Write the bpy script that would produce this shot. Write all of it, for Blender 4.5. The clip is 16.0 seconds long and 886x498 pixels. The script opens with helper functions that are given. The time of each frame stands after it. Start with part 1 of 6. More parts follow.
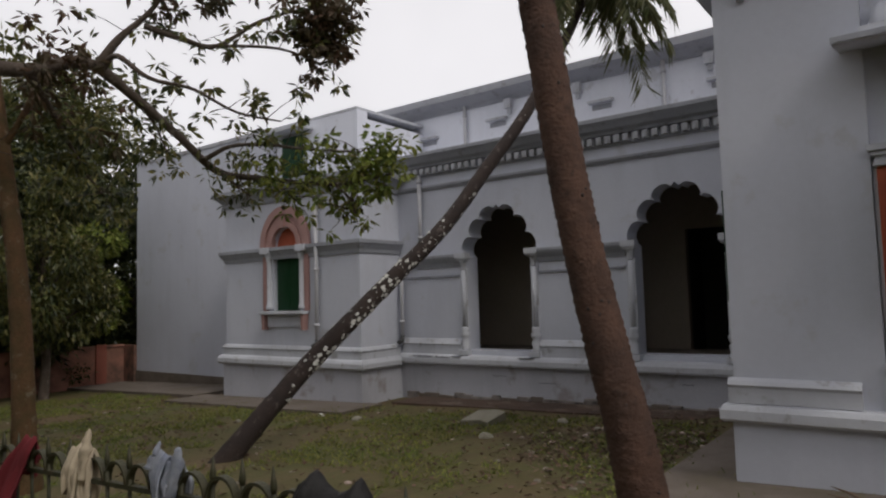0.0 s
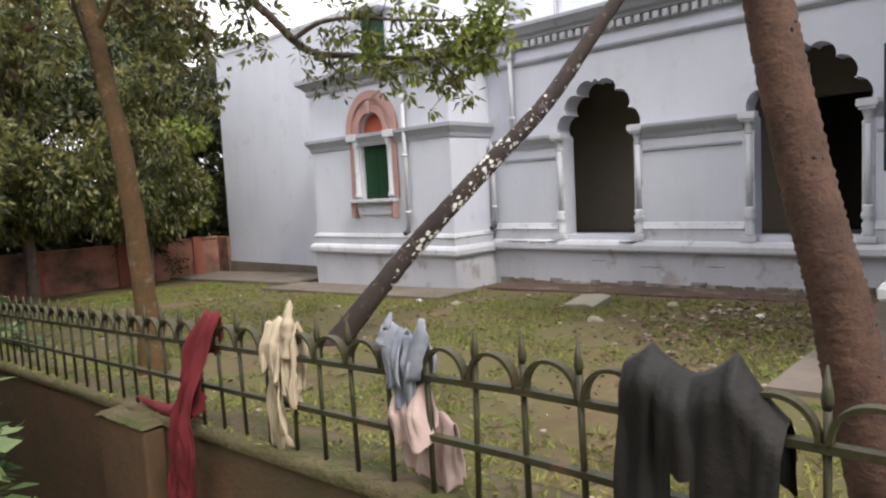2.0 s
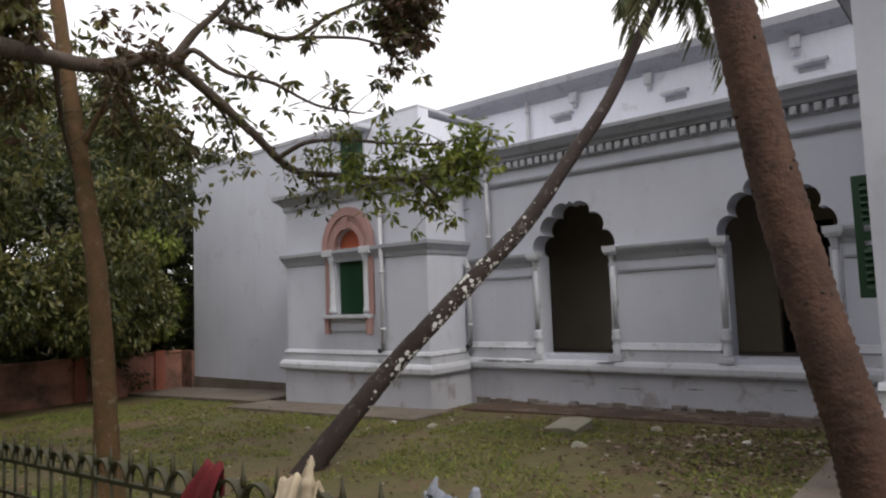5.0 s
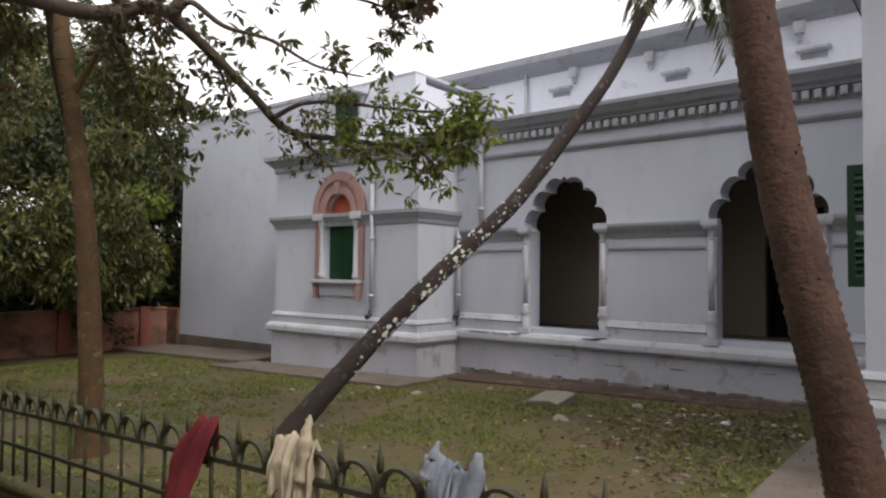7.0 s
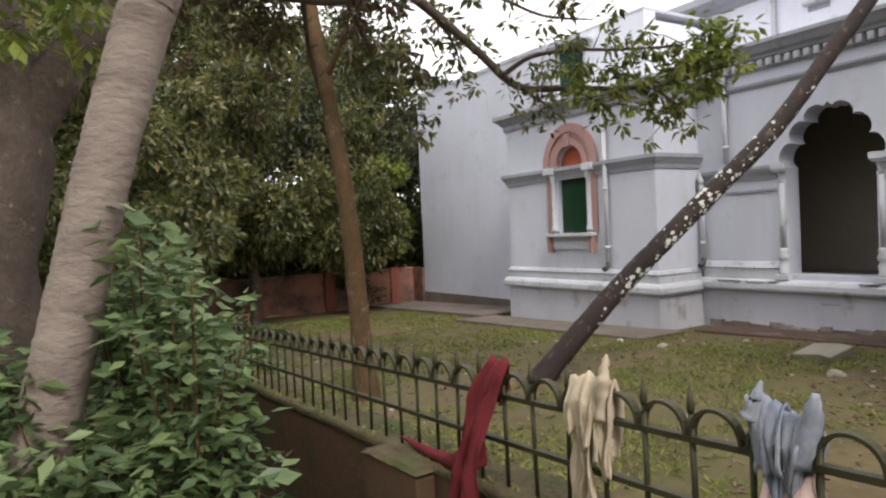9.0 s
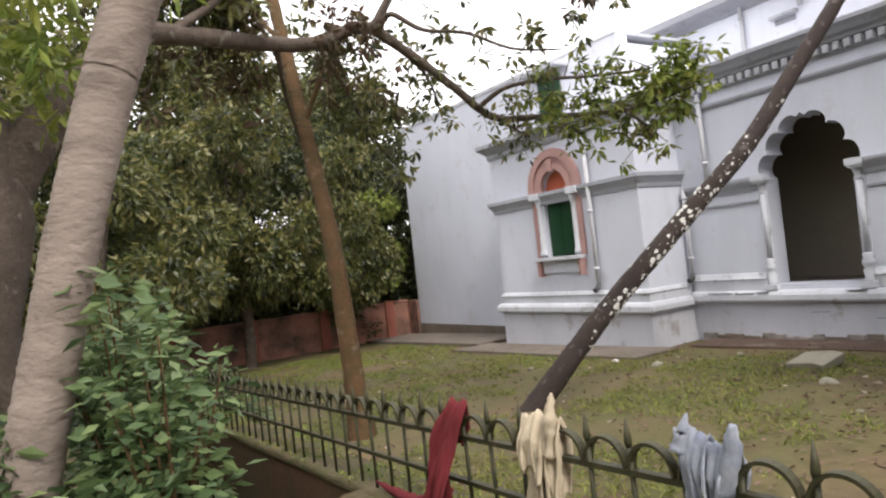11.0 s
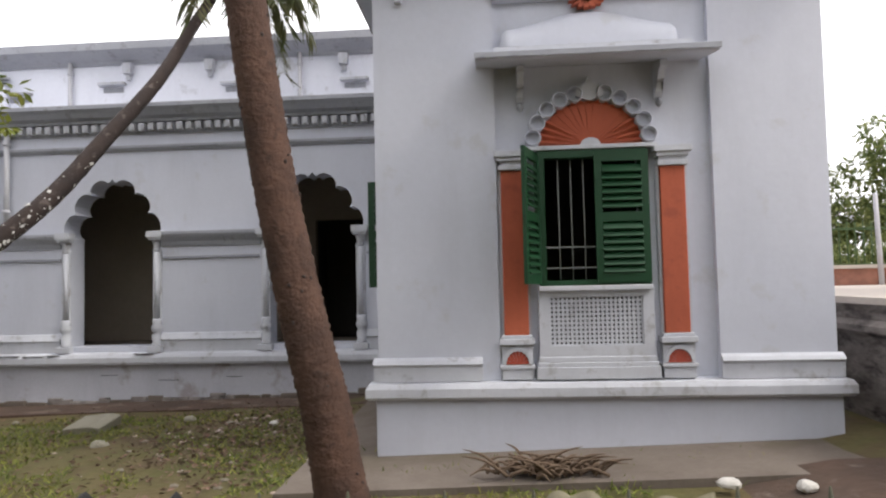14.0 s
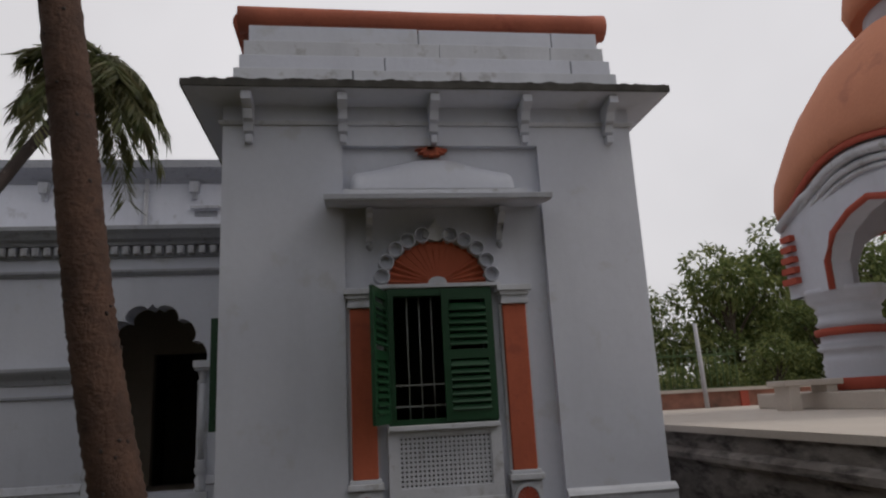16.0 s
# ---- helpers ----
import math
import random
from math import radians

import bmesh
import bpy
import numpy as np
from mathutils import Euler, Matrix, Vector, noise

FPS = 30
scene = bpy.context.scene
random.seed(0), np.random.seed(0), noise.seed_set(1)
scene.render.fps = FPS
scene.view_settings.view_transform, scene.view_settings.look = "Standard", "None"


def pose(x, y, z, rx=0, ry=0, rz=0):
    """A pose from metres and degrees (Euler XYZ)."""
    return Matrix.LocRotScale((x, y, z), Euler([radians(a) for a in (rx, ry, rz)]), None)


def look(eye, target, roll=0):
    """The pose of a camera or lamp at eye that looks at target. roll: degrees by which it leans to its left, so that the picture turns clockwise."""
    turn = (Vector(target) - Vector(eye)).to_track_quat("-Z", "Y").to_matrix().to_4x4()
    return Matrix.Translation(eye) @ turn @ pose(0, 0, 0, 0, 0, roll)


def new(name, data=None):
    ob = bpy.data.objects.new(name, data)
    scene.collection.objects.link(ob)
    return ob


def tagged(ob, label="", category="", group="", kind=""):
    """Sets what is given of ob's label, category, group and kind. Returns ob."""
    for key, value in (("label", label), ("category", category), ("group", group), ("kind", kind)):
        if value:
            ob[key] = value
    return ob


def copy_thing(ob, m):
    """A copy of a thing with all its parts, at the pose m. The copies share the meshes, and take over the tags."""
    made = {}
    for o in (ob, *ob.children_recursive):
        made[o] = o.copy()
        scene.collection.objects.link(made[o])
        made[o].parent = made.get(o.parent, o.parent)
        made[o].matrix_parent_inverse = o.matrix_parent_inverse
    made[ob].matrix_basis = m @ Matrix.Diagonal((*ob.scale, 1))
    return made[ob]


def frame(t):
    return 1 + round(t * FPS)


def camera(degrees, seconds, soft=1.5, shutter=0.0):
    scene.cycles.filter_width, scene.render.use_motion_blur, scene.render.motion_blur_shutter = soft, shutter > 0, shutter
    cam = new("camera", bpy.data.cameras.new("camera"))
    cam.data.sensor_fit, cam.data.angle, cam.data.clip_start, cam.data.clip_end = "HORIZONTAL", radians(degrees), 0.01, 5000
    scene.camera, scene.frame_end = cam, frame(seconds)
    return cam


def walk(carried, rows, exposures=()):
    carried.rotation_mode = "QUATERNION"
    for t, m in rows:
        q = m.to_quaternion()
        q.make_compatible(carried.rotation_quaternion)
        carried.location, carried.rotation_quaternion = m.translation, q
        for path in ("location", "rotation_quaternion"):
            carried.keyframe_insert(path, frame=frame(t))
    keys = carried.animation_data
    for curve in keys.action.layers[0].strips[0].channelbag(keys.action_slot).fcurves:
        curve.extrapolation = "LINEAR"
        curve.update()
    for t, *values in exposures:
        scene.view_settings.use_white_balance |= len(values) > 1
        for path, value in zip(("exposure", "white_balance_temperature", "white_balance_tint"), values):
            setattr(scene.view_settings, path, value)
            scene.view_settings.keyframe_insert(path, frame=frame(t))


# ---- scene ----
cam = camera(66.7, 16.0, soft=2.2)
PATH = [
    (0, (0.902, 0.669, 2.3), (-0.29, 2.268, 2.443), -1.7),
    (0.5, (0.727, 0.694, 2.242), (-0.535, 2.245, 2.24), 0.7),
    (1, (0.631, 0.626, 2.225), (-0.732, 2.086, 2.105), -2.5),
    (1.5, (0.458, 0.644, 2.19), (-0.957, 2.048, 2.025), -2.6),
    (2, (0.212, 0.695, 2.187), (-1.147, 2.153, 2.015), -3.0),
    (2.5, (0.015, 0.676, 2.195), (-1.364, 2.115, 2.027), -4.1),
    (3, (-0.057, 0.625, 2.248), (-1.462, 2.049, 2.246), -3.7),
    (3.5, (-0.025, 0.62, 2.28), (-1.428, 2.031, 2.48), -2.9),
    (4, (-0.023, 0.645, 2.28), (-1.334, 2.146, 2.452), -2.8),
    (4.5, (-0.018, 0.66, 2.276), (-1.309, 2.179, 2.442), -2.7),
    (5, (-0.006, 0.662, 2.273), (-1.282, 2.193, 2.433), -2.2),
    (7.5, (-0.104, 0.639, 2.253), (-1.388, 2.172, 2.298), 1.7),
    (8, (-0.153, 0.603, 2.24), (-1.532, 2.051, 2.253), 2.4),
    (8.5, (-0.175, 0.567, 2.222), (-1.755, 1.791, 2.148), -0.5),
    (8.7, (-0.182, 0.552, 2.22), (-1.836, 1.673, 2.133), -0.9),
    (10.8, (-0.061, 0.632, 2.271), (-1.815, 1.59, 2.321), -6.7),
    (11, (-0.047, 0.64, 2.268), (-1.735, 1.712, 2.305), -6.3),
    (11.5, (-0.005, 0.652, 2.275), (-1.475, 2.007, 2.32), -4.9),
    (12, (-0.005, 0.693, 2.271), (-1.22, 2.279, 2.346), -3.7),
    (12.5, (0.036, 0.662, 2.277), (-0.985, 2.38, 2.349), -2.7),
    (13, (0.065, 0.736, 2.234), (-0.638, 2.609, 2.272), -0.8),
    (13.5, (0.172, 0.748, 2.238), (-0.239, 2.705, 2.293), -0.2),
    (14, (0.313, 0.782, 2.213), (0.17, 2.774, 2.308), -1.3),
    (14.5, (0.415, 0.746, 2.24), (0.541, 2.726, 2.486), -3.1),
    (15, (0.392, 0.737, 2.326), (0.604, 2.677, 2.761), -2.9),
    (15.5, (0.44, 0.769, 2.354), (0.669, 2.669, 2.934), -3.2),
    (16, (0.425, 0.747, 2.351), (0.706, 2.677, 2.796), -3.0),
]
EXPOSURE = [(0.0, -0.5), (0.5, 0.25), (1.0, 0.7), (1.5, 1.05), (2.0, 1.15), (2.5, 1.15), (3.0, 0.9), (3.5, 0.45), (4.0, 0.3), (5.0, 0.2), (7.5, 0.4), (8.0, 0.55), (8.5, 0.65), (11.0, 1.08), (11.5, 0.95), (12.0, 0.7), (12.5, 0.5), (13.0, 0.55), (13.5, 0.65), (14.0, 0.75), (14.5, 0.5), (15.0, -0.2), (15.5, -0.68), (16.0, -0.82)]
walk(cam, [(t, look(eye, target, roll)) for t, eye, target, roll in PATH], EXPOSURE)

# ---- world, sun ----
SUN_EL, SUN_AZ = 48.0, 105.0            # degrees; azimuth clockwise from +y
world = bpy.data.worlds.new("world")
scene.world = world
world.use_nodes = True
wn, wl = world.node_tree.nodes, world.node_tree.links
sky = wn.new("ShaderNodeTexSky")
sky.sky_type, sky.sun_disc = "NISHITA", False
sky.sun_elevation, sky.sun_rotation = radians(SUN_EL), radians(SUN_AZ)
sky.air_density, sky.dust_density = 1.0, 4.0
cloud = wn.new("ShaderNodeTexNoise")
cloud.inputs["Scale"].default_value, cloud.inputs["Detail"].default_value = 1.6, 4.0
ramp = wn.new("ShaderNodeMapRange")
ramp.inputs["From Min"].default_value, ramp.inputs["From Max"].default_value = 0.3, 0.75
ramp.inputs["To Min"].default_value, ramp.inputs["To Max"].default_value = 10.5, 13.5
wl.new(cloud.outputs["Fac"], ramp.inputs["Value"])
veil = wn.new("ShaderNodeMix")
veil.data_type = "RGBA"
veil.inputs["Factor"].default_value = 0.9
grey = wn.new("ShaderNodeCombineColor")
for ch, k in (("Red", 1.0), ("Green", 0.975), ("Blue", 1.0)):
    mul = wn.new("ShaderNodeMath")
    mul.operation = "MULTIPLY"
    mul.inputs[1].default_value = k
    wl.new(ramp.outputs["Result"], mul.inputs[0])
    wl.new(mul.outputs[0], grey.inputs[ch])
wl.new(sky.outputs["Color"], veil.inputs["A"])
wl.new(grey.outputs["Color"], veil.inputs["B"])
wl.new(veil.outputs["Result"], wn["Background"].inputs["Color"])
wn["Background"].inputs["Strength"].default_value = 0.11
sun = new("sun", bpy.data.lights.new("sun", "SUN"))
sun.data.energy, sun.data.angle, sun.data.color = 1.3, radians(14), (1.0, 0.95, 0.87)
sun.matrix_world = look((0, 0, 30), (-math.sin(radians(SUN_AZ)) * math.cos(radians(SUN_EL)), -math.cos(radians(SUN_AZ)) * math.cos(radians(SUN_EL)), 30 - math.sin(radians(SUN_EL))))

# ---- materials ----


def material(name, base, rough=0.85, second=None, big=0.6, amount=0.5, grain=25.0, speck=0.12, bump=0.25, stain=None, stain_amount=0.0, stain_scale=1.2, vary=0.0, metal=0.0, spec=0.3, trans=0.0, island=False, stretch=None, streak=0.0):
    m = bpy.data.materials.new(name)
    m.use_nodes = True
    n, l = m.node_tree.nodes, m.node_tree.links
    b = n["Principled BSDF"]
    b.inputs["Roughness"].default_value, b.inputs["Metallic"].default_value = rough, metal
    b.inputs["Specular IOR Level"].default_value = spec
    co = n.new("ShaderNodeTexCoord")
    src = co.outputs["Object"]
    if stretch:
        mp = n.new("ShaderNodeMapping")
        mp.inputs["Scale"].default_value = stretch
        l.new(src, mp.inputs["Vector"])
        src = mp.outputs["Vector"]

    def tex(scale, detail=5.0):
        t = n.new("ShaderNodeTexNoise")
        t.inputs["Scale"].default_value, t.inputs["Detail"].default_value, t.inputs["Roughness"].default_value = scale, detail, 0.62
        l.new(src, t.inputs["Vector"])
        return t.outputs["Fac"]

    def ranged(v, a, c, lo, hi):
        r = n.new("ShaderNodeMapRange")
        for k, x in (("From Min", a), ("From Max", c), ("To Min", lo), ("To Max", hi)):
            r.inputs[k].default_value = x
        l.new(v, r.inputs["Value"])
        return r.outputs["Result"]

    def mixed(fac, a, c, mode="MIX"):
        x = n.new("ShaderNodeMix")
        x.data_type, x.blend_type = "RGBA", mode
        if isinstance(fac, float):
            x.inputs["Factor"].default_value = fac
        else:
            l.new(fac, x.inputs["Factor"])
        for k, v in (("A", a), ("B", c)):
            if isinstance(v, tuple):
                x.inputs[k].default_value = (*v[:3], 1)
            else:
                l.new(v, x.inputs[k])
        return x.outputs["Result"]

    second = second or tuple(c * 0.8 for c in base)
    col = mixed(ranged(tex(big), 0.35, 0.68, 0.0, amount), base, second)
    fine = tex(grain, 6.0)
    col = mixed(ranged(fine, 0.3, 0.72, 0.0, speck * 2), col, tuple(c * 0.55 for c in base))
    if stain:
        col = mixed(ranged(tex(stain_scale, 8.0), 0.60 - 0.25 * stain_amount, 0.66, 0.0, min(1.0, 0.45 + stain_amount)), col, stain)
    if streak:
        mp2 = n.new("ShaderNodeMapping")
        mp2.inputs["Scale"].default_value = (2.2, 2.2, 0.30)
        l.new(co.outputs["Object"], mp2.inputs["Vector"])
        t2 = n.new("ShaderNodeTexNoise")
        t2.inputs["Scale"].default_value, t2.inputs["Detail"].default_value, t2.inputs["Roughness"].default_value = 1.0, 8.0, 0.65
        l.new(mp2.outputs["Vector"], t2.inputs["Vector"])
        col = mixed(ranged(t2.outputs["Fac"], 0.48, 0.74, 0.0, streak), col, tuple(c * 0.55 for c in base))
    if vary:
        if island:
            g = n.new("ShaderNodeNewGeometry").outputs["Random Per Island"]
        else:
            g = n.new("ShaderNodeObjectInfo").outputs["Random"]
        hsv = n.new("ShaderNodeHueSaturation")
        l.new(ranged(g, 0, 1, 1 - vary, 1 + vary), hsv.inputs["Value"])
        l.new(ranged(g, 0, 1, 0.5 + vary * 0.06, 0.5 - vary * 0.06), hsv.inputs["Hue"])
        l.new(col, hsv.inputs["Color"])
        col = hsv.outputs["Color"]
    l.new(col, b.inputs["Base Color"])
    if bump:
        bp = n.new("ShaderNodeBump")
        bp.inputs["Strength"].default_value, bp.inputs["Distance"].default_value = bump, 0.02
        l.new(fine, bp.inputs["Height"])
        l.new(bp.outputs["Normal"], b.inputs["Normal"])
    if trans:
        t = n.new("ShaderNodeBsdfTranslucent")
        l.new(col, t.inputs["Color"])
        mx = n.new("ShaderNodeMixShader")
        mx.inputs["Fac"].default_value = trans
        l.new(b.outputs["BSDF"], mx.inputs[1])
        l.new(t.outputs["BSDF"], mx.inputs[2])
        l.new(mx.outputs["Shader"], n["Material Output"].inputs["Surface"])
    return m


LIME = material("limewash", (0.565, 0.583, 0.65), second=(0.49, 0.507, 0.568), big=0.45, amount=0.6, grain=14, speck=0.05, bump=0.12, stain=(0.45, 0.45, 0.46), stain_amount=0.03, stain_scale=1.7, streak=0.17)
# limewash made lighter: the upper walls' overexposed glare is put into the colour
WHITE = material("brightened_whitewash", (0.74, 0.76, 0.83), second=(0.66, 0.68, 0.75), big=0.6, amount=0.6, grain=14, speck=0.05, bump=0.12, stain=(0.45, 0.45, 0.47), stain_amount=0.03, stain_scale=2.0, streak=0.18)
TRIM = material("white_trim", (0.545, 0.558, 0.60), second=(0.43, 0.44, 0.475), big=1.3, grain=30, speck=0.06, bump=0.15, stain=(0.27, 0.25, 0.24), stain_amount=0.14, stain_scale=4.0, streak=0.4)
GREYTRIM = material("grey_wash", (0.31, 0.32, 0.355), second=(0.40, 0.41, 0.44), big=1.5, grain=25, speck=0.1, stain=(0.2, 0.2, 0.2), stain_amount=0.15, stain_scale=5.0)
PLINTH = material("plinth_wash", (0.50, 0.505, 0.55), second=(0.40, 0.40, 0.435), big=0.9, grain=18, speck=0.1, bump=0.3, stain=(0.24, 0.19, 0.165), stain_amount=0.14, stain_scale=1.6, streak=0.3)
ORANGE = material("orange_paint", (0.46, 0.115, 0.058), second=(0.36, 0.088, 0.048), big=1.4, amount=0.9, grain=30, speck=0.12, bump=0.15, rough=0.75, stain=(0.24, 0.06, 0.04), stain_amount=0.08, stain_scale=3.0, streak=0.35)
ROLL = material("weathered_orange", (0.42, 0.125, 0.075), second=(0.31, 0.095, 0.06), big=1.6, amount=0.9, grain=20, speck=0.15, stain=(0.22, 0.05, 0.035), stain_amount=0.12, stain_scale=2.2, streak=0.4)
PINK = material("pink_paint", (0.40, 0.245, 0.225), second=(0.30, 0.17, 0.155), big=2.0, grain=25, speck=0.1)
GREEN = material("green_gloss_paint", (0.006, 0.046, 0.016), second=(0.005, 0.036, 0.013), big=3.0, grain=40, speck=0.06, rough=0.45, spec=0.45, bump=0.08)
# olive-grey room walls, with part of the indoor shade put into the colour
DARK = material("shade_toned_room_wall", (0.27, 0.235, 0.19), second=(0.22, 0.19, 0.15), big=0.8, grain=12)
# near black: the lack of light in the rooms is put into the colour
BLACKROOM = material("room_shade_black", (0.06, 0.055, 0.05), second=(0.045, 0.04, 0.037))
GRASS_G = material("garden_soil", (0.088, 0.092, 0.028), second=(0.150, 0.100, 0.056), big=0.55, amount=1.0, grain=9, speck=0.25, bump=0.7, stain=(0.085, 0.055, 0.034), stain_amount=0.25, stain_scale=1.5)
BLADE = material("grass_blade", (0.155, 0.205, 0.042), second=(0.24, 0.215, 0.07), big=0.7, amount=0.8, rough=0.7, bump=0, vary=0.4, island=True, trans=0.25)
CONCRETE = material("weathered_concrete", (0.185, 0.155, 0.13), second=(0.105, 0.083, 0.066), big=1.2, amount=0.8, grain=20, speck=0.2, bump=0.4, stain=(0.12, 0.10, 0.07), stain_amount=0.3)
SOIL = material("red_soil", (0.115, 0.074, 0.054), second=(0.06, 0.044, 0.034), big=1.5, amount=0.9, grain=15, speck=0.3, bump=0.8, stain=(0.22, 0.18, 0.15), stain_amount=0.15, stain_scale=2.6)
STONE = material("flat_stone", (0.30, 0.28, 0.22), second=(0.22, 0.2, 0.15), big=4, grain=30, speck=0.2, bump=0.4)
RUBBLE = material("rubble", (0.36, 0.31, 0.26), second=(0.2, 0.14, 0.1), big=3, vary=0.5, grain=30, island=True)
BARK_PALM = material("palm_bark", (0.112, 0.062, 0.044), second=(0.045, 0.027, 0.021), big=5, amount=0.9, grain=28, speck=0.3, bump=0.8, stain=(0.03, 0.02, 0.016), stain_amount=0.08, stain_scale=14)
BARK_GREY = material("grey_palm_bark", (0.29, 0.235, 0.20), second=(0.16, 0.125, 0.105), big=2.2, amount=0.9, grain=14, speck=0.2, bump=0.7, stain=(0.12, 0.095, 0.08), stain_amount=0.1, stain_scale=2.2, stretch=(1.1, 1.1, 2.4))
BARK_DARK = material("lichened_bark", (0.052, 0.037, 0.032), second=(0.032, 0.025, 0.024), big=4, amount=0.9, grain=30, speck=0.3, bump=0.8, stain=(0.16, 0.13, 0.12), stain_amount=0.1, stain_scale=7)
LICHEN = material("white_lichen", (0.70, 0.69, 0.66), second=(0.45, 0.43, 0.4), big=20, grain=60, speck=0.2)
BARK_OLIVE = material("mossy_bark", (0.145, 0.078, 0.036), second=(0.07, 0.058, 0.022), big=4, amount=1.0, grain=25, speck=0.4, bump=1.0, stain=(0.2, 0.17, 0.12), stain_amount=0.1, stain_scale=6)
BARK_MANGO = material("mango_bark", (0.085, 0.064, 0.05), second=(0.16, 0.125, 0.10), big=4, amount=0.9, grain=25, speck=0.3, bump=1.0, stain=(0.30, 0.27, 0.23), stain_amount=0.08, stain_scale=6)
LEAF_MANGO = material("mango_leaf", (0.080, 0.098, 0.029), second=(0.165, 0.162, 0.050), big=0.8, amount=1.0, rough=0.36, spec=0.5, bump=0, vary=0.75, island=True, trans=0.4)
LEAF_BRIGHT = material("young_leaf", (0.17, 0.235, 0.045), second=(0.24, 0.25, 0.06), big=1.5, amount=1.0, rough=0.45, bump=0, vary=0.35, island=True, trans=0.35)
LEAF_DRY = material("brown_leaf", (0.10, 0.06, 0.036), second=(0.07, 0.066, 0.03), big=1.0, amount=1.0, rough=0.6, bump=0, vary=0.4, island=True, trans=0.25)
LEAF_WOOD = material("wood_leaf", (0.028, 0.042, 0.012), second=(0.075, 0.085, 0.024), big=0.5, amount=1.0, rough=0.38, spec=0.5, bump=0, vary=0.8, island=True, trans=0.25)
LEAF_FAR = material("far_leaf", (0.13, 0.17, 0.055), second=(0.21, 0.235, 0.08), big=0.3, amount=1.0, rough=0.6, bump=0, vary=0.4, island=True, trans=0.3)
LEAF_SHRUB = material("shrub_leaf", (0.085, 0.135, 0.05), second=(0.16, 0.22, 0.095), big=3.0, amount=1.0, rough=0.4, bump=0, vary=0.4, island=True, trans=0.3)
FROND = material("palm_frond", (0.085, 0.105, 0.035), second=(0.13, 0.11, 0.05), big=2.0, amount=1.0, rough=0.5, bump=0, vary=0.3, island=True, trans=0.3)
IRON = material("painted_iron", (0.028, 0.030, 0.013), second=(0.06, 0.052, 0.02), big=8, amount=0.9, rough=0.55, metal=0.2, spec=0.5, grain=60, speck=0.2, bump=0.2, stain=(0.12, 0.06, 0.03), stain_amount=0.1, stain_scale=9)
COMPOUND = material("pink_compound_wall", (0.42, 0.20, 0.145), second=(0.33, 0.15, 0.11), big=0.8, amount=0.8, grain=15, speck=0.15, bump=0.3, stain=(0.06, 0.045, 0.036), stain_amount=0.85, stain_scale=0.9)
PILLARRED = material("red_pier_paint", (0.30, 0.10, 0.07), second=(0.2, 0.08, 0.06), big=1.5, grain=15)
LOWWALL = material("low_wall_paint", (0.12, 0.062, 0.036), second=(0.05, 0.046, 0.02), big=1.6, amount=0.9, grain=15, speck=0.2, bump=0.35, stain=(0.05, 0.05, 0.028), stain_amount=0.3, stain_scale=1.8)
MOSS = material("mossy_coping", (0.14, 0.105, 0.062), second=(0.07, 0.072, 0.024), big=7.0, amount=1.0, grain=40, speck=0.4, bump=1.0, stain=(0.05, 0.07, 0.015), stain_amount=0.4, stain_scale=5)
GRIME = material("grimy_plaster", (0.31, 0.28, 0.26), second=(0.12, 0.10, 0.09), big=1.6, amount=1.0, grain=14, speck=0.25, bump=0.6, stain=(0.03, 0.026, 0.024), stain_amount=0.5, stain_scale=2.0, stretch=(1.6, 1.0, 3.0))
SLABTOP = material("pale_platform", (0.58, 0.52, 0.46), second=(0.5, 0.44, 0.39), big=1.0)
DOME = material("terracotta_dome", (0.56, 0.235, 0.14), second=(0.47, 0.19, 0.115), big=0.8, amount=0.7, grain=18, speck=0.1, stain=(0.33, 0.13, 0.09), stain_amount=0.15)
REDBAND = material("red_band", (0.42, 0.09, 0.06), second=(0.36, 0.08, 0.05))
RAILGREEN = material("green_rail_paint", (0.08, 0.13, 0.05), second=(0.05, 0.09, 0.04), rough=0.6)
CLOTH_BLACK = material("black_cloth", (0.009, 0.008, 0.0075), second=(0.017, 0.0145, 0.013), big=6, spec=0.3, rough=0.62, grain=90, speck=0.2, bump=0.2)
CLOTH_RED = material("maroon_cloth", (0.13, 0.016, 0.020), second=(0.08, 0.011, 0.014), big=6, rough=0.95, grain=90, bump=0.2)
CLOTH_CREAM = material("cream_cloth", (0.50, 0.42, 0.31), second=(0.36, 0.29, 0.2), big=8, rough=0.95, grain=90, bump=0.2)
CLOTH_BLUE = material("faded_blue_cloth", (0.31, 0.325, 0.36), second=(0.12, 0.14, 0.20), big=12, amount=1.0, rough=0.95, grain=90, bump=0.2)
CLOTH_PINK = material("pale_pink_cloth", (0.50, 0.38, 0.35), second=(0.40, 0.29, 0.26), big=7, rough=0.95, grain=90, bump=0.2)
CLOTH_OLIVE = material("olive_cloth", (0.20, 0.18, 0.12), second=(0.13, 0.12, 0.08), big=7, rough=0.95, grain=90, bump=0.2)
PIPE = material("grey_pipe", (0.55, 0.55, 0.58), rough=0.5, second=(0.42, 0.42, 0.44), big=4)
CORBEL_D = material("dark_pipe_foot", (0.06, 0.06, 0.06), rough=0.5)
# soot, crust and open joints; also the painted shade behind the lattice
SOOT_AND_VOID = material("soot_and_void_dark", (0.04, 0.037, 0.033), second=(0.15, 0.145, 0.135), big=5.0, amount=0.6, grain=20, speck=0.3)
THATCH = material("dry_husk", (0.165, 0.115, 0.078), second=(0.085, 0.06, 0.044), big=5, vary=0.4, island=True)
PAPER = material("litter_paper", (0.62, 0.6, 0.56), second=(0.5, 0.47, 0.42), big=8)
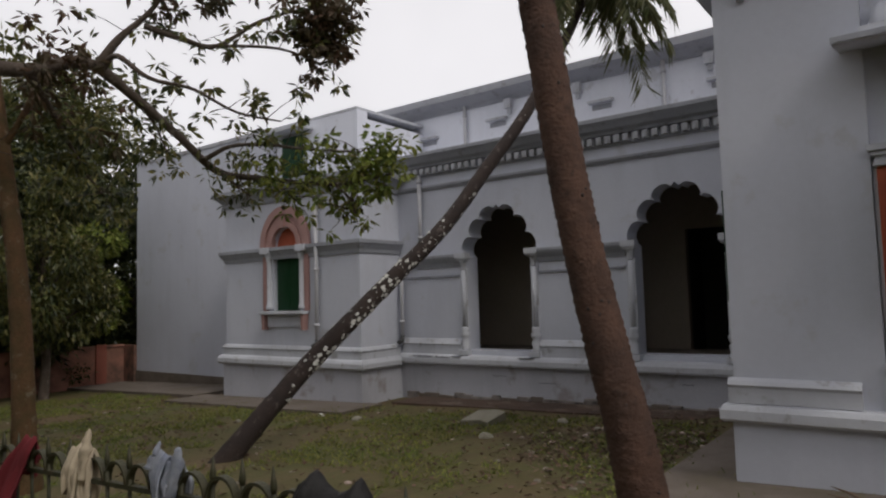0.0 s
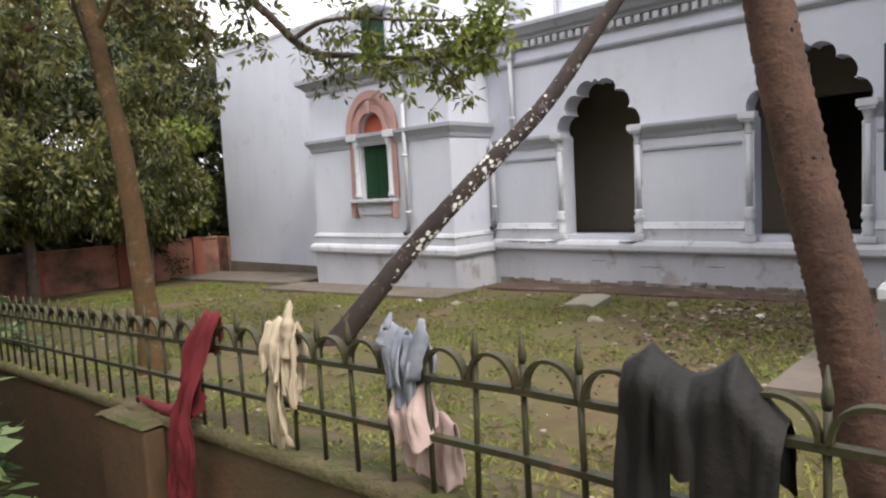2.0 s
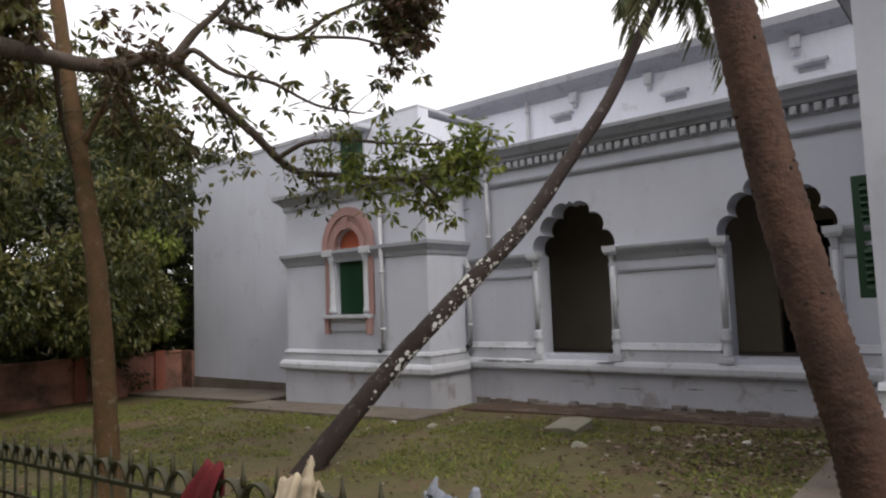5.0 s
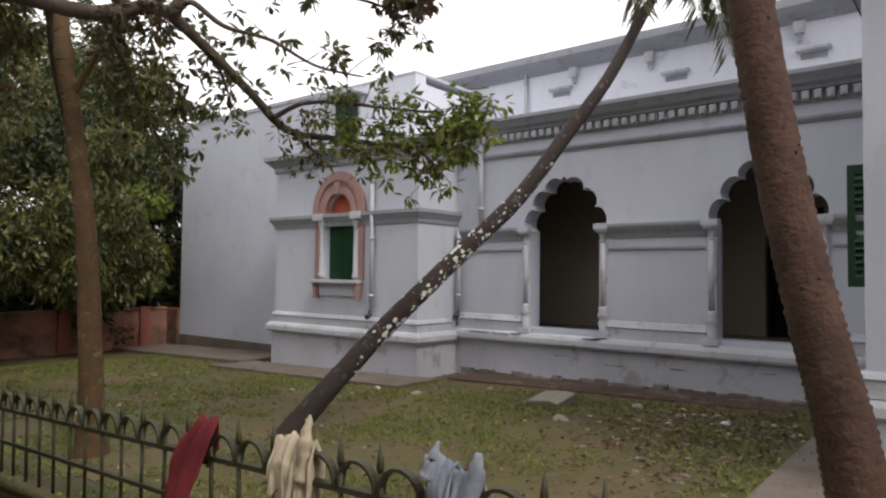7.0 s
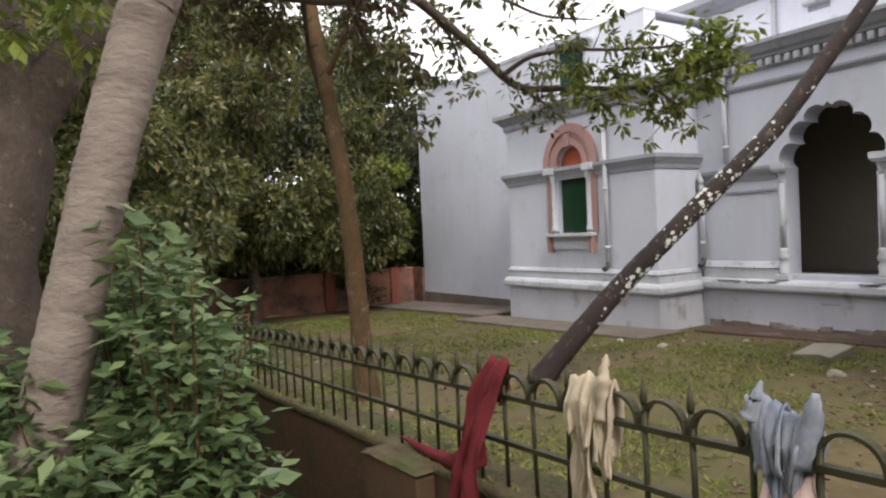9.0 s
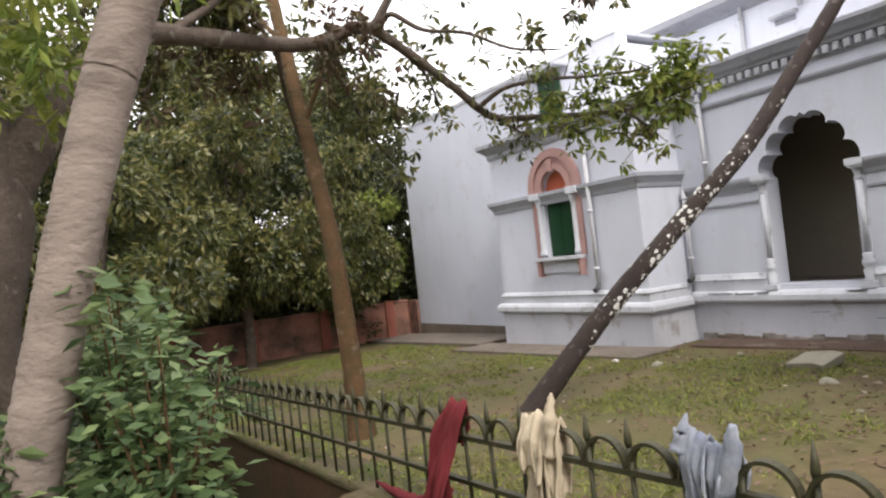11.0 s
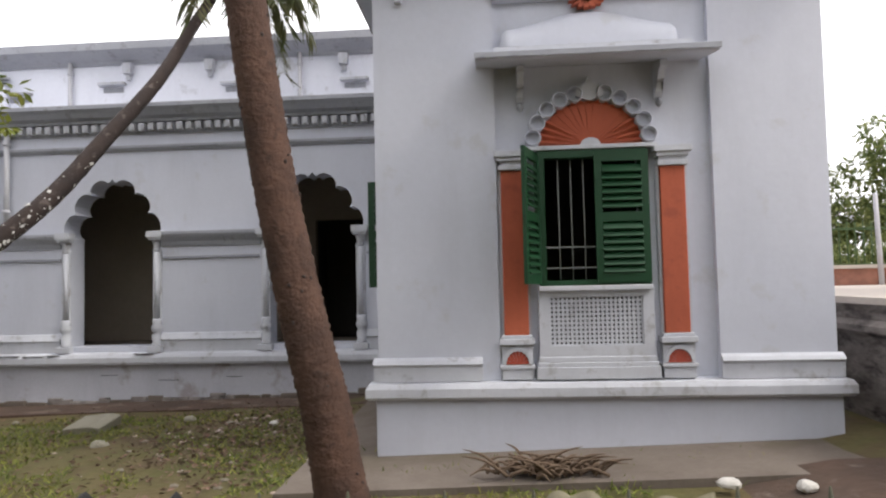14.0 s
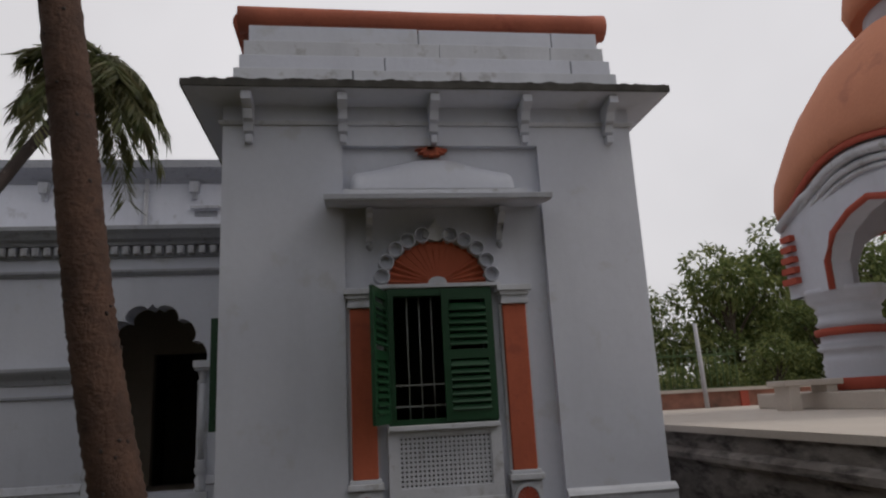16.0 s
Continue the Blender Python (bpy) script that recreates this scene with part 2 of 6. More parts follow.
BAR = material("window_bar", (0.24, 0.25, 0.24), rough=0.5)

# ---- mesh helpers ----
from mathutils.geometry import tessellate_polygon


def box(bm, x0, x1, y0, y1, z0, z1, bevel=0.0):
    r = bmesh.ops.create_cube(bm, size=1.0)
    for v in r["verts"]:
        v.co = Vector((x0 + (v.co.x + 0.5) * (x1 - x0), y0 + (v.co.y + 0.5) * (y1 - y0), z0 + (v.co.z + 0.5) * (z1 - z0)))
    if bevel:
        es = list({e for v in r["verts"] for e in v.link_edges})
        bmesh.ops.bevel(bm, geom=es, offset=bevel, segments=2, affect="EDGES", profile=0.5)
    return bm


def boxed(x0, x1, y0, y1, z0, z1, bevel=0.0):
    return box(bmesh.new(), x0, x1, y0, y1, z0, z1, bevel)


def extrude_xz(bm, pts, y0, y1):
    """A closed outline in x and z, made solid between y0 and y1."""
    n = len(pts)
    a = [bm.verts.new((x, y0, z)) for x, z in pts]
    b = [bm.verts.new((x, y1, z)) for x, z in pts]
    for i, j, k in tessellate_polygon([[Vector((x, z, 0)) for x, z in pts]]):
        bm.faces.new((a[i], a[j], a[k]))
        bm.faces.new((b[k], b[j], b[i]))
    for i in range(n):
        bm.faces.new((a[i], b[i], b[(i + 1) % n], a[(i + 1) % n]))
    bmesh.ops.recalc_face_normals(bm, faces=bm.faces[:])
    return bm


def profile_x(bm, prof, x0, x1):
    """A moulding: outline in y and z (y is the face's offset), run along x."""
    a = [bm.verts.new((x0, y, z)) for y, z in prof]
    b = [bm.verts.new((x1, y, z)) for y, z in prof]
    n = len(prof)
    bm.faces.new(a)
    bm.faces.new(b[::-1])
    for i in range(n):
        bm.faces.new((a[i], b[i], b[(i + 1) % n], a[(i + 1) % n]))
    bmesh.ops.recalc_face_normals(bm, faces=bm.faces[:])
    return bm


def profile_y(bm, prof, y0, y1):
    a = [bm.verts.new((x, y0, z)) for x, z in prof]
    b = [bm.verts.new((x, y1, z)) for x, z in prof]
    n = len(prof)
    bm.faces.new(a)
    bm.faces.new(b[::-1])
    for i in range(n):
        bm.faces.new((a[i], b[i], b[(i + 1) % n], a[(i + 1) % n]))
    bmesh.ops.recalc_face_normals(bm, faces=bm.faces[:])
    return bm


def tube(bm, path, radii, seg=10, wobble=0.0, ring=0.0, cap=True):
    """A tapered limb along a path of points."""
    rings, rnd = [], random.Random(len(path) * 7 + int(radii[0] * 1000))
    pts = [Vector(p) for p in path]
    for i, p in enumerate(pts):
        d = (pts[min(i + 1, len(pts) - 1)] - pts[max(i - 1, 0)]).normalized()
        u = d.cross(Vector((0.13, 0.2, 1) if abs(d.z) < 0.95 else (1, 0.1, 0))).normalized()
        v = d.cross(u)
        rr = radii[i] * (1 + (ring if i % 2 else 0))
        rings.append([bm.verts.new(p + (u * math.cos(a) + v * math.sin(a)) * rr * (1 + rnd.uniform(-wobble, wobble))) for a in (2 * math.pi * k / seg for k in range(seg))])
    for r0, r1 in zip(rings, rings[1:]):
        for k in range(seg):
            bm.faces.new((r0[k], r0[(k + 1) % seg], r1[(k + 1) % seg], r1[k])).smooth = True
    if cap:
        bm.faces.new(rings[0][::-1])
        bm.faces.new(rings[-1])
    return bm


def smooth_path(points, radii, n):
    """Points and radii along a curve through the given ones."""
    out, rad = [], []
    P = [Vector(p) for p in points]
    for i in range(len(P) - 1):
        p0, p1, p2, p3 = P[max(i - 1, 0)], P[i], P[i + 1], P[min(i + 2, len(P) - 1)]
        for k in range(n):
            t = k / n
            out.append(0.5 * (2 * p1 + (p2 - p0) * t + (2 * p0 - 5 * p1 + 4 * p2 - p3) * t * t + (3 * p1 - p0 - 3 * p2 + p3) * t ** 3))
            rad.append(radii[i] + (radii[i + 1] - radii[i]) * t)
    return out + [P[-1]], rad + [radii[-1]]


def lathe(bm, prof, cx, cy, seg=24):
    rings = [[bm.verts.new((cx + r * math.cos(2 * math.pi * k / seg), cy + r * math.sin(2 * math.pi * k / seg), z)) for k in range(seg)] for r, z in prof]
    for a, b in zip(rings, rings[1:]):
        for k in range(seg):
            bm.faces.new((a[k], a[(k + 1) % seg], b[(k + 1) % seg], b[k])).smooth = True
    bm.faces.new(rings[0][::-1])
    bm.faces.new(rings[-1])
    return bm


def linked(name, bm, mat, parent=None, label=""):
    me = bpy.data.meshes.new(name)
    bm.to_mesh(me)
    bm.free()
    me.materials.append(mat)
    ob = new(name, me)
    if parent:
        ob.parent = parent
    if label:
        ob["label"] = label
    return ob


def part(name, bm, mat, parent, label=""):
    return linked(name, bm, mat, parent, label)


def thing(name, label, category, group="", kind=""):
    return tagged(new(name), label, category, group, kind)


def structure(name, bm, mat, label, category="wall"):
    return tagged(linked(name, bm, mat), label, category, "", "structure")


def cloud_mesh(name, verts, faces, mat, parent, label="", kind=""):
    me = bpy.data.meshes.new(name)
    me.from_pydata(verts.tolist() if isinstance(verts, np.ndarray) else verts, [], faces.tolist() if isinstance(faces, np.ndarray) else faces)
    me.materials.append(mat)
    ob = new(name, me)
    ob.parent = parent
    if label:
        ob["label"] = label
    if kind:
        ob["kind"] = kind
    return ob


def leaves(centres, dirs, length, width, rng, fold=0.25):
    """Folded leaf blades, four triangles each, at the centres, along the directions."""
    n = len(centres)
    d = dirs / np.linalg.norm(dirs, axis=1, keepdims=True)
    up = rng.normal(size=(n, 3)) * 0.6 + np.array([0, 0, 1.0])
    s = np.cross(d, up)
    s /= np.linalg.norm(s, axis=1, keepdims=True) + 1e-9
    w = np.cross(s, d)
    L = (length * rng.uniform(0.7, 1.3, n))[:, None]
    W = (width * rng.uniform(0.7, 1.3, n))[:, None]
    base, tip, mid = centres, centres + d * L - w * L * 0.12, centres + d * L * 0.45 - w * W * fold
    v = np.stack([base, mid + s * W / 2 + w * W * fold, tip, mid - s * W / 2 + w * W * fold, mid], axis=1).reshape(-1, 3)
    i = np.arange(n)[:, None] * 5
    f = np.concatenate([i + np.array([[0, 4, 1]]), i + np.array([[4, 2, 1]]), i + np.array([[0, 3, 4]]), i + np.array([[3, 2, 4]])], axis=0)
    return v, f


def G(x, y=0.0):
    """Height of the garden's soil, which falls gently westwards."""
    return 0.03 * (max(-30.0, min(x, 6.0)) + 9.0)

# ---- ground ----
rng = np.random.default_rng(5)
bm = bmesh.new()
xs = [-400, -120, -60] + [-40 + 0.8 * i for i in range(61)] + [12, 20, 60, 200, 400]
ys = [-400, -100, -30] + [-8 + 0.8 * i for i in range(36)] + [26, 40, 100, 400]
grid = [[bm.verts.new((x, y, (G(x) if y > 1.9 else 0.42 + 0.02 * min(max(x, -12), 4)) + 0.035 * noise.noise((x * 0.7, y * 0.7, 0)) + 0.02 * noise.noise((x * 2.1, y * 2.1, 3)) + (0.12 if x > 3.4 and y < 12 else 0))) for y in ys] for x in xs]
for i in range(len(xs) - 1):
    for j in range(len(ys) - 1):
        bm.faces.new((grid[i][j], grid[i + 1][j], grid[i + 1][j + 1], grid[i][j + 1])).smooth = True
ground = structure("ground", bm, GRASS_G, "patchy green and brown garden soil with thin grass", "ground")

# short grass in patches
n = 88000
gx, gy = rng.uniform(-20, 3.0, n), rng.uniform(2.0, 11.5, n)
keep = np.array([noise.noise((x * 0.55, y * 0.55, 7)) + 0.55 * noise.noise((x * 2.3, y * 2.3, 1)) > -0.02 + 0.25 * (y < 3.6) - 0.03 * (x < -9) for x, y in zip(gx, gy)])
gx, gy = gx[keep], gy[keep]
c = np.stack([gx, gy, np.array([G(x) + 0.035 * noise.noise((x * 0.7, y * 0.7, 0)) + 0.02 * noise.noise((x * 2.1, y * 2.1, 3)) for x, y in zip(gx, gy)]) - 0.005], axis=1)
v, f = leaves(c, np.stack([rng.normal(size=len(c)) * 0.9, rng.normal(size=len(c)) * 0.9, rng.uniform(0.3, 1.0, len(c))], axis=1), 0.095, 0.017, rng)
grass = cloud_mesh("grass", v, f, BLADE, None)
tagged(grass, "short sparse green grass on brown soil", "grass", "", "stuff")

# fallen leaves and small rubble on the soil
rub = bmesh.new()
rr = random.Random(4)
for k in range(520):
    near = rr.random() < 0.55
    x, y = (rr.gauss(-2.9, 0.8), rr.gauss(10.0, 1.0)) if near else (rr.uniform(-16, -1), rr.uniform(4, 12.2))
    if x > -1.2 and y > 8:
        continue
    s = 0.010 + 0.045 * rr.random() ** 2.4
    r = bmesh.ops.create_icosphere(rub, subdivisions=1, radius=s)
    for vv in r["verts"]:
        vv.co = Vector((vv.co.x * rr.uniform(0.8, 1.4), vv.co.y * rr.uniform(0.7, 1.2), vv.co.z * 0.55)) + Vector((x, y, G(x) + s * 0.2))
tagged(linked("rubble_scatter", rub, RUBBLE), "small broken stones and brick bits on soil", "rubble", "", "stuff")
n = 5200
near = rng.random(n) < 0.35
c = np.stack([np.where(near, rng.normal(-2.8, 0.9, n), rng.uniform(-18, 0, n)), np.where(near, rng.normal(9.6, 1.3, n), rng.uniform(2.6, 12.3, n)), np.zeros(n)], axis=1)
c = c[(c[:, 0] < -1.85) & (c[:, 1] < 12.3)]
n = len(c)
c[:, 2] = [G(x) + 0.03 for x in c[:, 0]]
v, f = leaves(c, np.stack([rng.normal(size=n), rng.normal(size=n), rng.normal(size=n) * 0.2], axis=1), 0.085, 0.038, rng)
tagged(cloud_mesh("fallen_leaves", v, f, THATCH, None), "dry fallen leaves scattered over the garden", "leaves", "", "stuff")

# concrete aprons round the building
ap = bmesh.new()
extrude_xz(ap, [(-15.4, -0.4), (-9.0, -0.4), (-9.0, 0.06), (-15.4, -0.13)], 10.35, 11.6)
structure("pavement_bay", ap, CONCRETE, "worn grey concrete apron below the bay", "pavement")
structure("pavement_west", extrude_xz(bmesh.new(), [(-23.0, -0.7), (-15.4, -0.5), (-15.4, -0.10), (-23.0, -0.33)], 11.2, 13.2), CONCRETE, "worn grey concrete apron with dirt", "pavement")
structure("pavement_main", extrude_xz(bmesh.new(), [(-9.0, -0.4), (-1.8, -0.2), (-1.8, 0.22), (-9.0, 0.05)], 11.9, 13.0), SOIL, "reddish soil and broken concrete strip below the wall", "pavement")
structure("pavement_pavilion", extrude_xz(bmesh.new(), [(-1.77, -0.2), (4.6, 0.0), (4.6, 0.50), (-1.77, 0.27)], 7.0, 13.0), CONCRETE, "cracked concrete apron round the pavilion", "pavement")

# ---- main verandah wall with its two cusped arches ----
MY, MT = 13.0, 0.5


def cusped(cx, half, spring, side=1):
    """One side of the cusped arch, from the springing up to the tip."""
    keys = [(half, spring), (half * 0.80, spring + 0.43), (half * 0.50, spring + 0.80), (half * 0.10, spring + 1.02)]
    pts = []
    for (x0, z0), (x1, z1) in zip(keys, keys[1:]):
        mx, mz = (x0 + x1) / 2, (z0 + z1) / 2
        r = math.hypot(x1 - x0, z1 - z0) / 2
        ux, uz = (x0 - x1) / 2 / r, (z0 - z1) / 2 / r
        nx, nz = -uz, ux
        if nx < 0:
            nx, nz = -nx, -nz
        for k in range(9):
            a = math.pi * k / 9
            pts.append((cx + side * (mx + ux * r * math.cos(a) + nx * r * 0.72 * math.sin(a)), mz + uz * r * math.cos(a) + nz * r * 0.72 * math.sin(a)))
    pts += [(cx + side * half * 0.10, spring + 1.02), (cx + side * 0.03, spring + 1.06)]
    return pts


def arch_top(bm, x0, x1, cx, half, spring, top, y0, y1):
    left = cusped(cx, half, spring, -1)
    right = cusped(cx, half, spring, 1)
    tip = (cx, spring + 1.10)
    extrude_xz(bm, [(x0, spring), *left, tip, (cx, top), (x0, top)], y0, y1)
    extrude_xz(bm, [tip, *right[::-1], (x1, spring), (x1, top), (cx, top)], y0, y1)


ARCH = (-6.83, -2.97)
HALF, SPRING, SILL = 0.86, 3.19, 1.12
bm = bmesh.new()
box(bm, -9.6, ARCH[0] - HALF, MY, MY + MT, 0.0, SPRING)
box(bm, ARCH[0] + HALF, ARCH[1] - HALF, MY, MY + MT, 0.0, SPRING)
box(bm, ARCH[1] + HALF, -0.99, MY, MY + MT, 0.0, SPRING)
for cx in ARCH:
    box(bm, cx - HALF, cx + HALF, MY, MY + MT, -0.2, SILL)
mid = sum(ARCH) / 2
arch_top(bm, -9.6, mid, ARCH[0], HALF, SPRING, 5.4, MY, MY + MT)
arch_top(bm, mid, -0.99, ARCH[1], HALF, SPRING, 5.4, MY, MY + MT)
wall_main = structure("wall_main", bm, LIME, "pale limewashed verandah wall with two cusped arches")

structure("wall_plinth", boxed(-9.6, -0.99, MY - 0.06, MY - 0.002, -0.3, 0.80), PLINTH, "stained limewashed plinth of the verandah wall")
bm = bmesh.new()
profile_x(bm, [(MY, 0.80), (MY - 0.17, 0.80), (MY - 0.19, 0.84), (MY - 0.19, 0.93), (MY - 0.15, 0.99), (MY - 0.09, 1.02), (MY, 1.02)], -9.55, -0.99)
structure("trim_ledge", bm, TRIM, "white moulded ledge above the plinth", "moulding")
for x0, x1 in ((-9.5, ARCH[0] - HALF - 0.12), (ARCH[0] + HALF + 0.12, ARCH[1] - HALF - 0.12), (ARCH[1] + HALF + 0.12, -1.01)):
    bm = bmesh.new()
    profile_x(bm, [(MY, 1.02), (MY - 0.06, 1.02), (MY - 0.06, 1.22), (MY - 0.09, 1.25), (MY - 0.05, 1.31), (MY - 0.02, 1.36), (MY, 1.37)], x0, x1)
    structure("trim_base", bm, TRIM, "white moulded base course", "moulding")
    bm = bmesh.new()
    profile_x(bm, [(MY, 2.98), (MY - 0.03, 2.98), (MY - 0.06, 3.06), (MY - 0.14, 3.16), (MY - 0.16, 3.2), (MY - 0.16, 3.25), (MY, 3.25)], x0, x1)
    structure("trim_band", bm, GREYTRIM, "grey moulded band at the arches' springing", "moulding")
    structure("trim_fillet", profile_x(bmesh.new(), [(MY, 2.74), (MY - 0.04, 2.75), (MY - 0.04, 2.79), (MY, 2.80)], x0 + 0.03, x1 - 0.03), GREYTRIM, "thin grey fillet below the band", "moulding")


def colonnette(x):
    t = thing("colonnette", "slim white half column with moulded base and capital beside an arch", "column", "columns beside the arches")
    t.location = (x, MY - 0.02, 0)
    part("shaft", lathe(bmesh.new(), [(0.056, 1.62), (0.054, 2.9)], 0, 0, 12), TRIM, t)
    for dx in (-0.066, 0.066):
        part("side_roll", lathe(bmesh.new(), [(0.024, 1.50), (0.026, 1.62), (0.022, 1.66), (0.022, 2.86), (0.028, 2.94)], dx, 0.01, 8), TRIM, t)
    base = lathe(bmesh.new(), [(0.095, 1.13), (0.11, 1.16), (0.08, 1.20), (0.10, 1.32), (0.065, 1.37), (0.10, 1.42), (0.11, 1.48), (0.075, 1.54), (0.095, 1.60), (0.056, 1.63)], 0, 0, 12)
    box(base, -0.135, 0.135, -0.13, 0.02, 1.022, 1.13, 0.006)
    part("base", base, TRIM, t, "moulded base on a square block")
    cap = lathe(bmesh.new(), [(0.05, 2.88), (0.07, 2.92), (0.06, 2.96), (0.075, 3.04), (0.10, 3.10)], 0, 0, 12)
    box(cap, -0.12, 0.12, -0.12, 0.05, 3.10, 3.15)
    box(cap, -0.145, 0.145, -0.15, 0.05, 3.15, 3.27)
    part("capital", cap, TRIM, t)
    return t


first = colonnette(ARCH[0] - HALF - 0.03)
for x in (ARCH[0] + HALF + 0.03, ARCH[1] - HALF - 0.03, ARCH[1] + HALF + 0.03):
    copy_thing(first, Matrix.Translation((x, MY - 0.02, 0)))

# rough footing stones at the wall's foot, dark open joints in the ledge
foot = thing("wall_footing", "uneven stained footing stones at the foot of the verandah wall", "footing", "", "structure")
rf = random.Random(12)
x = -9.35
while x < -1.35:
    w = rf.uniform(0.18, 0.5)
    fb = boxed(x, x + w - 0.015, MY - 0.062 - rf.uniform(0.03, 0.12), MY - 0.061, -0.2, 0.12 + 0.02 * (x + 9.0) + rf.uniform(-0.03, 0.07), 0.012)
    for vv in fb.verts:
        vv.co += Vector((0.008 * noise.noise(vv.co * 9), 0.012 * noise.noise(vv.co * 7 + Vector((3, 0, 0))), 0.012 * noise.noise(vv.co * 8 + Vector((0, 5, 0)))))
    part("stone", fb, GRIME if rf.random() < 0.55 else CONCRETE, foot)
    x += w
for x, z, w in ((-9.1, 0.985, 0.55), (-8.45, 0.975, 0.4), (-8.0, 0.99, 0.25), (-7.0, 0.60, 0.32), (-5.9, 0.50, 0.4), (-4.6, 0.55, 0.3), (-3.0, 0.62, 0.2), (-6.3, 1.0, 0.35)):
    cb = bmesh.new()
    edge_y = MY - 0.185 if z > 0.9 else MY - 0.062
    top = [(x + w * k / 8, z + 0.012 * noise.noise((x * 3 + k, z, 1))) for k in range(9)]
    low = [(px, pz - 0.006 - 0.016 * abs(noise.noise((px * 6, 2, z)))) for px, pz in reversed(top)]
    extrude_xz(cb, top + low, edge_y - 0.012, edge_y + 0.03)
    part("open_joint", cb, SOOT_AND_VOID, foot, "dark open joint in the plaster")

# string course, dentils, cornice
structure("trim_string", profile_x(bmesh.new(), [(MY, 4.80), (MY - 0.03, 4.80), (MY - 0.08, 4.86), (MY - 0.08, 4.9), (MY, 4.9)], -9.6, -0.99), GREYTRIM, "thin grey string course", "moulding")
corn = structure("trim_cornice", profile_x(bmesh.new(), [(MY + 0.3, 5.33), (MY - 0.14, 5.33), (MY - 0.16, 5.38), (MY - 0.24, 5.42), (MY - 0.30, 5.5), (MY - 0.36, 5.56), (MY - 0.36, 5.63), (MY + 0.3, 5.63)], -9.6, -0.99), GREYTRIM, "grey moulded cornice over a row of dentils", "cornice")
structure("trim_frieze", boxed(-9.6, -0.99, MY - 0.03, MY - 0.002, 5.12, 5.33), GREYTRIM, "recessed grey frieze behind dentils", "moulding")
dent = None
for k in range(46):
    x = -9.5 + k * 0.184
    if x > -1.15:
        break
    if dent is None:
        dent = part("dentil", boxed(-0.055, 0.055, -0.12, 0, 0, 0.14, 0.008), TRIM, corn)
        me = dent.data
    else:
        dent = new("dentil", me)
        dent.parent = corn
    dent.location = (x, MY - 0.02, 5.17)

# verandah behind the arches
structure("floor_verandah", boxed(-9.6, -0.99, MY + MT, 15.2, 0.9, 1.06), CONCRETE, "dim cement verandah floor", "floor")
# back and end walls carry some of the verandah's shade in their colour
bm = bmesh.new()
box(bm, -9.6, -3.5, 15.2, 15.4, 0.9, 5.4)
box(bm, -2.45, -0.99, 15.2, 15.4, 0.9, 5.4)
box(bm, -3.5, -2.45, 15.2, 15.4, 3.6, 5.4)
structure("wall_verandah_back", bm, DARK, "olive-grey back wall of the verandah with a doorway, toned down for shade")
structure("wall_verandah_end", boxed(-9.8, -9.6, MY + MT, 15.4, 0.9, 5.4), DARK, "end wall of the verandah, toned down for shade")
structure("wall_verandah_east", boxed(-1.25, -0.99, MY + MT, 15.2, 1.06, 5.4), DARK, "end wall of the verandah, toned down for shade")
# box behind the doorway, its indoor shade painted near black
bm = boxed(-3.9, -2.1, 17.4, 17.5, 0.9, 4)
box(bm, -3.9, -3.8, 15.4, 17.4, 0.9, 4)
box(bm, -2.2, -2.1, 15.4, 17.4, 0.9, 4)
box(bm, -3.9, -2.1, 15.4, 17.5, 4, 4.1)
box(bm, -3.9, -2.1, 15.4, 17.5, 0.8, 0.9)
structure("wall_inner_room", bm, BLACKROOM, "room box coloured near black for shade, seen through the doorway")
structure("ceiling_verandah", boxed(-9.6, -0.99, MY + MT, 15.2, 5.3, 5.42), DARK, "verandah ceiling, toned down for shade", "ceiling")
structure("roof_verandah", boxed(-14.5, -1.0, MY + 0.3, 16.1, 5.44, 5.6), PLINTH, "flat lime terrace roof of the verandah", "roof")

# ---- upper storey set back ----
UY = 16.1
structure("wall_upper", boxed(-16.5, 6.0, UY, UY + 0.4, 5.5, 7.62), WHITE, "white limewashed clerestory wall set back on the roof")
bm = bmesh.new()
profile_x(bm, [(UY + 0.5, 7.55), (UY - 0.05, 7.55), (UY - 0.10, 7.62), (UY - 0.30, 7.72), (UY - 0.42, 7.8), (UY - 0.42, 7.98), (UY + 0.5, 8.0)], -16.6, 6.1)
structure("trim_eave", bm, GREYTRIM, "grey roof edge of the upper storey", "cornice")
structure("wall_upper_back", boxed(-16.5, 6.0, 22, 22.3, 5.5, 7.7), LIME, "back wall of the upper storey")
structure("roof_upper", boxed(-16.5, 6.0, UY + 0.2, 22.2, 7.7, 7.9), PLINTH, "flat roof of the upper storey", "roof")
bk = None
for x in (-14.2, -12.2, -8.2, -6.2, -3.0, -1.2):
    if bk is None:
        bk = thing("roof_bracket", "small white bracket under the roof edge", "bracket", "brackets under the roof edge")
        bk.location = (x, UY, 7.3)
        part("body", extrude_xz(bmesh.new(), [(-0.09, 0.0), (0.09, 0.0), (0.11, 0.25), (-0.11, 0.25)], -0.18, 0), TRIM, bk)
        part("drop", boxed(-0.05, 0.05, -0.1, 0, -0.14, 0), TRIM, bk)
    else:
        copy_thing(bk, Matrix.Translation((x, UY, 7.3)))
vent = None
